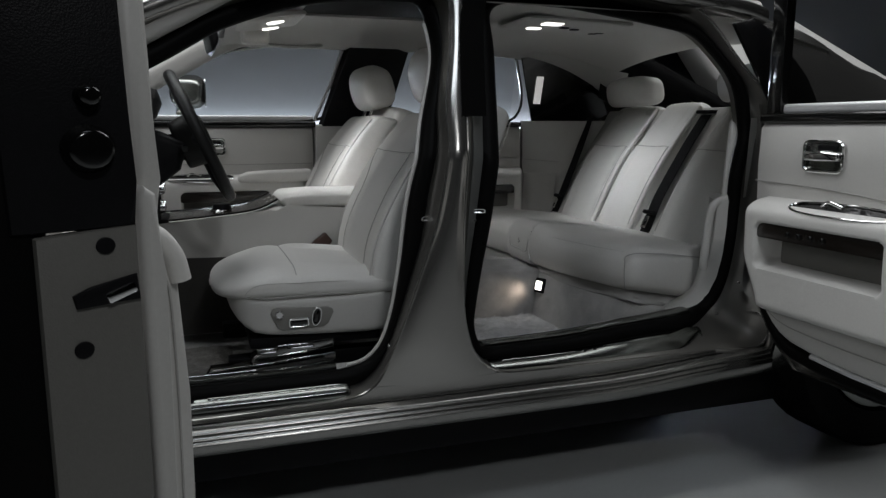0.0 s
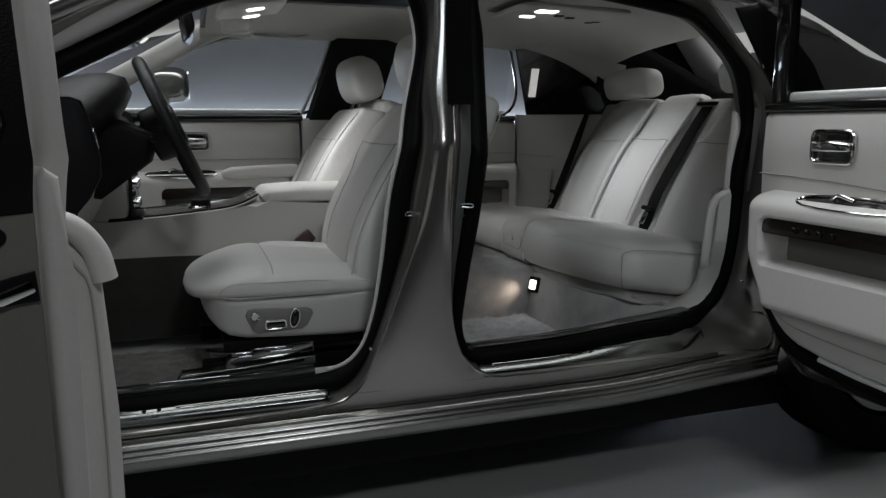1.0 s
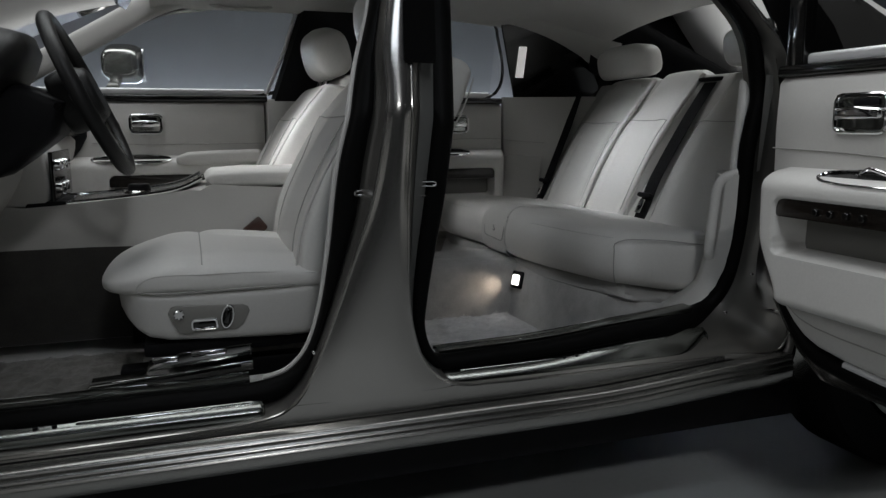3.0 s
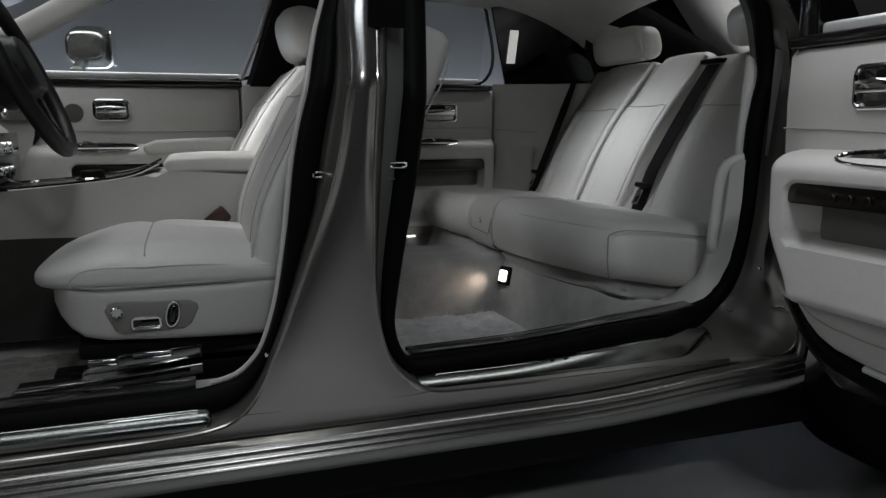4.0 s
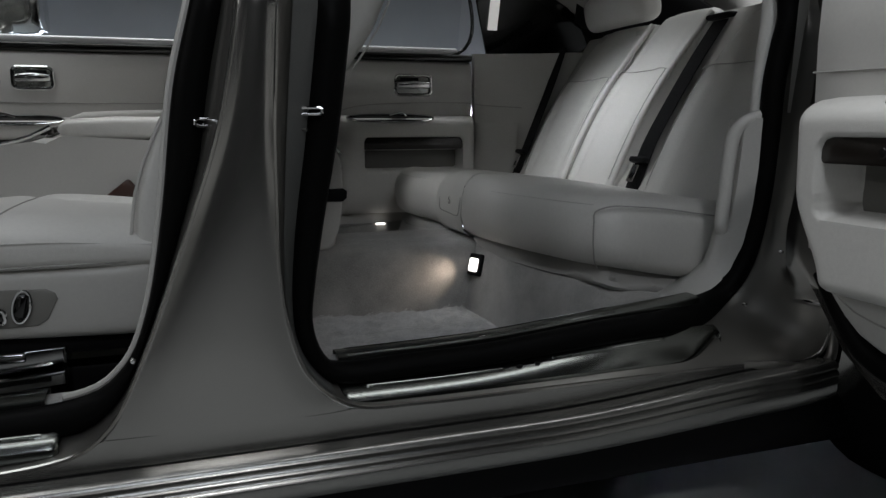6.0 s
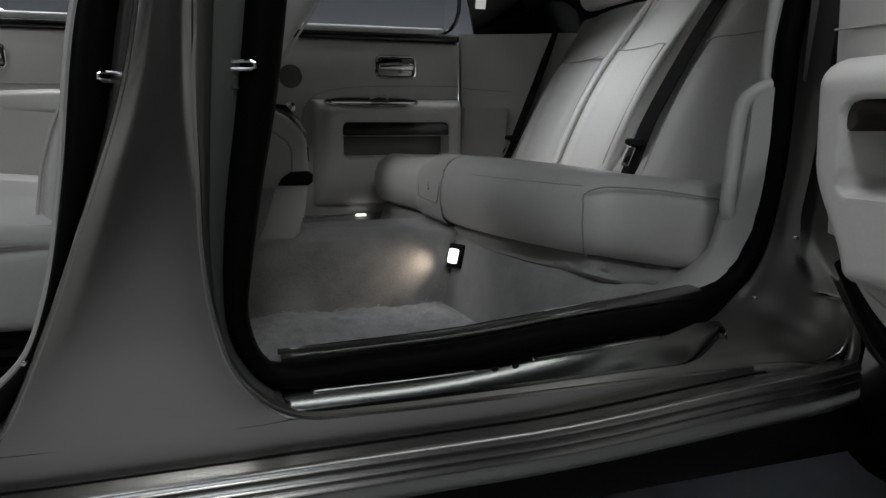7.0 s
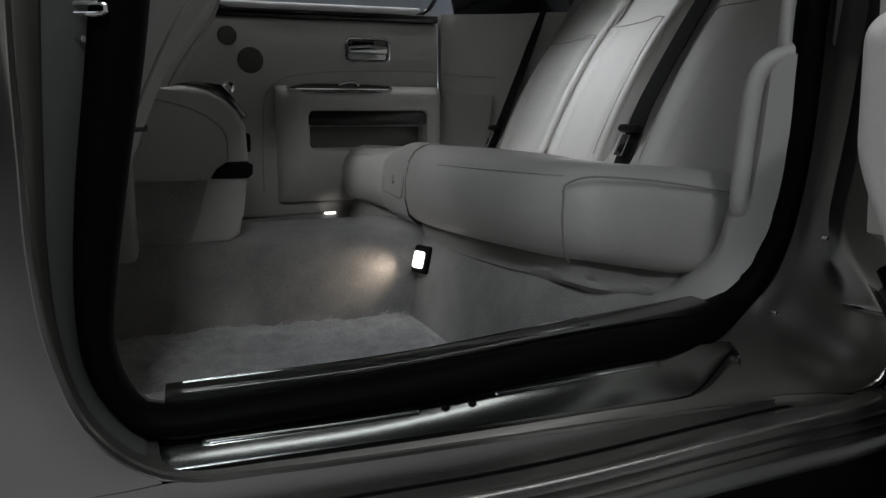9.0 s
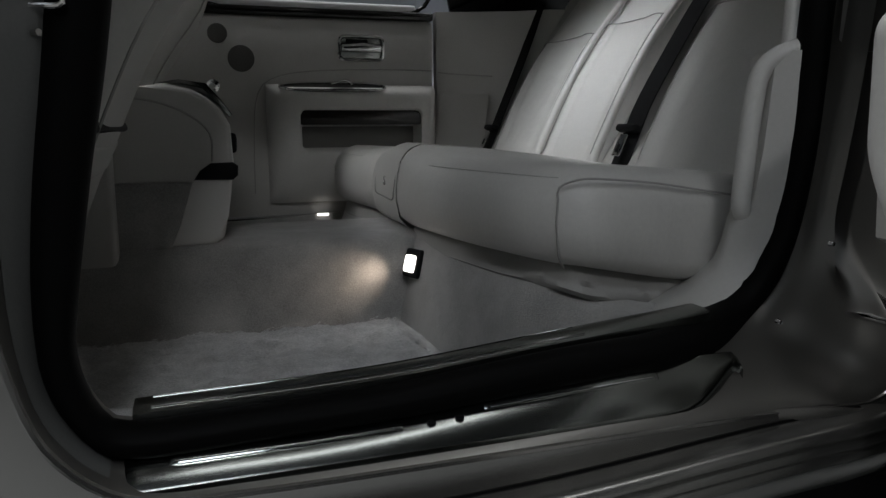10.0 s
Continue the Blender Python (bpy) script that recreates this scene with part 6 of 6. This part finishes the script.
bm = prism([(0.135, 0.29), (0.135, 0.925), (0.177, 0.928), (0.203, 0.917), (0.225, 0.892), (0.236, 0.855), (0.239, 0.71), (0.238, 0.57), (0.235, 0.29)], 0.42, "x", 0.58, 0.014, 4)
part("armrest_end", bm, TRIM, fdoor, "cream padded end of the door armrest")
part("armrest_roll", tube(spline([V(1.0, v, z) for v, z in ((0.151, 0.934), (0.179, 0.935), (0.207, 0.924), (0.227, 0.896), (0.235, 0.862))], 20), 0.013, 10), LEATHER, fdoor, "rounded cream leather roll over the armrest end")
part("seam", tube(spline([V(1.0015, v, z) for v, z in ((0.153, 0.910), (0.181, 0.908), (0.197, 0.897), (0.211, 0.875), (0.221, 0.845), (0.224, 0.71), (0.223, 0.57), (0.221, 0.40))], 40), 0.0016, 5), SEAM, fdoor, "stitched seam")
# the latch edge sits at the end of the longer door
for ob in fdoor.children:
    if ob not in plain:
        ob.data.transform(Matrix(((1, 0, 0, 0.066), (0, 1, 0, 0), (0, 0, 0.905, 0.1004), (0, 0, 0, 1))))

# ---------------------------------------------------------------- outside mirror on the far side, wheels
mi = superloft([((-0.60, 1.00, 1.215), (0.070, 0, 0), (0, 0, 0.060)), ((-0.59, 1.06, 1.22), (0.078, 0, 0), (0, 0, 0.078)), ((-0.59, 1.16, 1.22), (0.078, 0, 0), (0, 0, 0.078)), ((-0.60, 1.20, 1.22), (0.068, 0, 0), (0, 0, 0.065))], 28, 3.5, (0.02, 0.03))
mo = part("door_mirror", mi, PAINT, car, "grey painted outside mirror beyond the far window")
part("mirror_glass", prism(round_rect(1.01, 1.20, 1.155, 1.285, 0.03), 0.006, "x", -0.516, 0.002), CHROME, mo, "bright mirror glass")
part("mirror_foot", tube([(-0.62, 0.86, 1.11), (-0.62, 1.02, 1.15)], 0.025, 12), PAINT, mo)
for x in (-1.75, 1.545):
    for s in (-1, 1):
        y = s * 0.80
        rings = []
        for r, w in ((0.25, 0.10), (0.33, 0.125), (0.36, 0.11), (0.372, 0.08), (0.372, -0.08), (0.36, -0.11), (0.33, -0.125), (0.25, -0.10)):
            rings.append([V(x + r * math.cos(a), y + w * s, 0.372 + r * math.sin(a)) for a in (2 * math.pi * k / 40 for k in range(40))])
        b = bmesh.new()
        skin(b, rings)
        wh = part("wheel", b, TYRE, car, "black road tyre on an alloy wheel")
        rb = superloft([((x, y + s * 0.06, 0.372), (0.255, 0, 0), (0, 0, 0.255)), ((x, y + s * 0.09, 0.372), (0.24, 0, 0), (0, 0, 0.24))], 40, 2, (0.005, 0.01))
        part("rim", rb, SATIN, wh, "alloy wheel disc")

# ---------------------------------------------------------------- lambswool mats on the carpet


def wool_mat(name, x0, x1, y0, y1, z, seed, label, wool):
    rnd = random.Random(seed)
    b = bmesh.new()
    nx, ny = 70, 50
    rows = []
    for i in range(nx + 1):
        row = []
        for j in range(ny + 1):
            x, y = mix(x0, x1, i / nx), mix(y0, y1, j / ny)
            e = min(smooth(0, 0.05, x - x0), smooth(0, 0.05, x1 - x), smooth(0, 0.05, y - y0), smooth(0, 0.05, y1 - y))
            h = 0.010 * noise.noise(V(x * 22, y * 22, seed)) + 0.006 * noise.noise(V(x * 60, y * 60, seed + 3)) + rnd.uniform(-0.0015, 0.0015)
            row.append(V(x, y, z + e * (0.016 + h)))
        rows.append(row)
    skin(b, rows, False)
    ob = part(name, b, wool, None, "", 80)
    tagged(ob, label, "floor mat")
    # curled tufts
    verts, faces = [], []
    for k in range(5200):
        x, y = rnd.uniform(x0 + 0.03, x1 - 0.03), rnd.uniform(y0 + 0.03, y1 - 0.03)
        h = 0.010 * noise.noise(V(x * 22, y * 22, seed)) + 0.006 * noise.noise(V(x * 60, y * 60, seed + 3))
        fa = 2.6 * noise.noise(V(x * 9, y * 9, seed + 7)) + rnd.uniform(-0.7, 0.7)
        d = V(math.cos(fa), math.sin(fa), 0)
        sd = V(-d.y, d.x, 0) * rnd.uniform(0.0016, 0.0028)
        p = V(x, y, z + 0.013 + h)
        ln = rnd.uniform(0.007, 0.012)
        q1, q2 = p + d * ln * 0.5 + V(0, 0, ln * 0.26), p + d * ln + V(0, 0, ln * 0.14)
        i0 = len(verts)
        verts += [p - sd, p + sd, q1 + sd * 0.8, q1 - sd * 0.8, q2]
        faces += [(i0, i0 + 1, i0 + 2, i0 + 3), (i0 + 3, i0 + 2, i0 + 4)]
    me = bpy.data.meshes.new("wool_layer")
    me.from_pydata([tuple(v) for v in verts], [], faces)
    me.materials.append(wool)
    pile = new("wool_layer", me)
    pile.parent = ob
    tagged(pile, "curly wool pile", kind="stuff")


wool_mat("floor_mat", -0.02, 0.612, -0.722, -0.172, 0.353, 4, "pale grey lambswool rug in the rear footwell", WOOL)
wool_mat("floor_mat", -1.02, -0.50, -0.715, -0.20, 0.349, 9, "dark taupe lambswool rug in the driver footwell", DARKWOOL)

# bright trim up the rear edge of the far front window
part("pillar_brightwork", tube([V(-0.046, 0.795, 1.09), V(0.022, 0.742, 1.25), V(0.072, 0.697, 1.405)], 0.008, 8), BRIGHT, car, "bright upright strip behind the far front window")

# screws of the painted jambs
for x, y, z in ((0.905, -0.838, 0.492), (0.982, -0.835, 0.585), (0.085, -0.855, 0.445), (0.062, -0.862, 0.60), (-0.135, -0.856, 0.50), (-0.02, -0.850, 0.74)):
    part("screw", superloft([((x, y + 0.002, z), (0.004, 0, 0), (0, 0, 0.004)), ((x, y - 0.003, z), (0.0035, 0, 0), (0, 0, 0.0035))], 10, 2, (0.0005, 0.001)), CHROME, car, "small bright screw head")
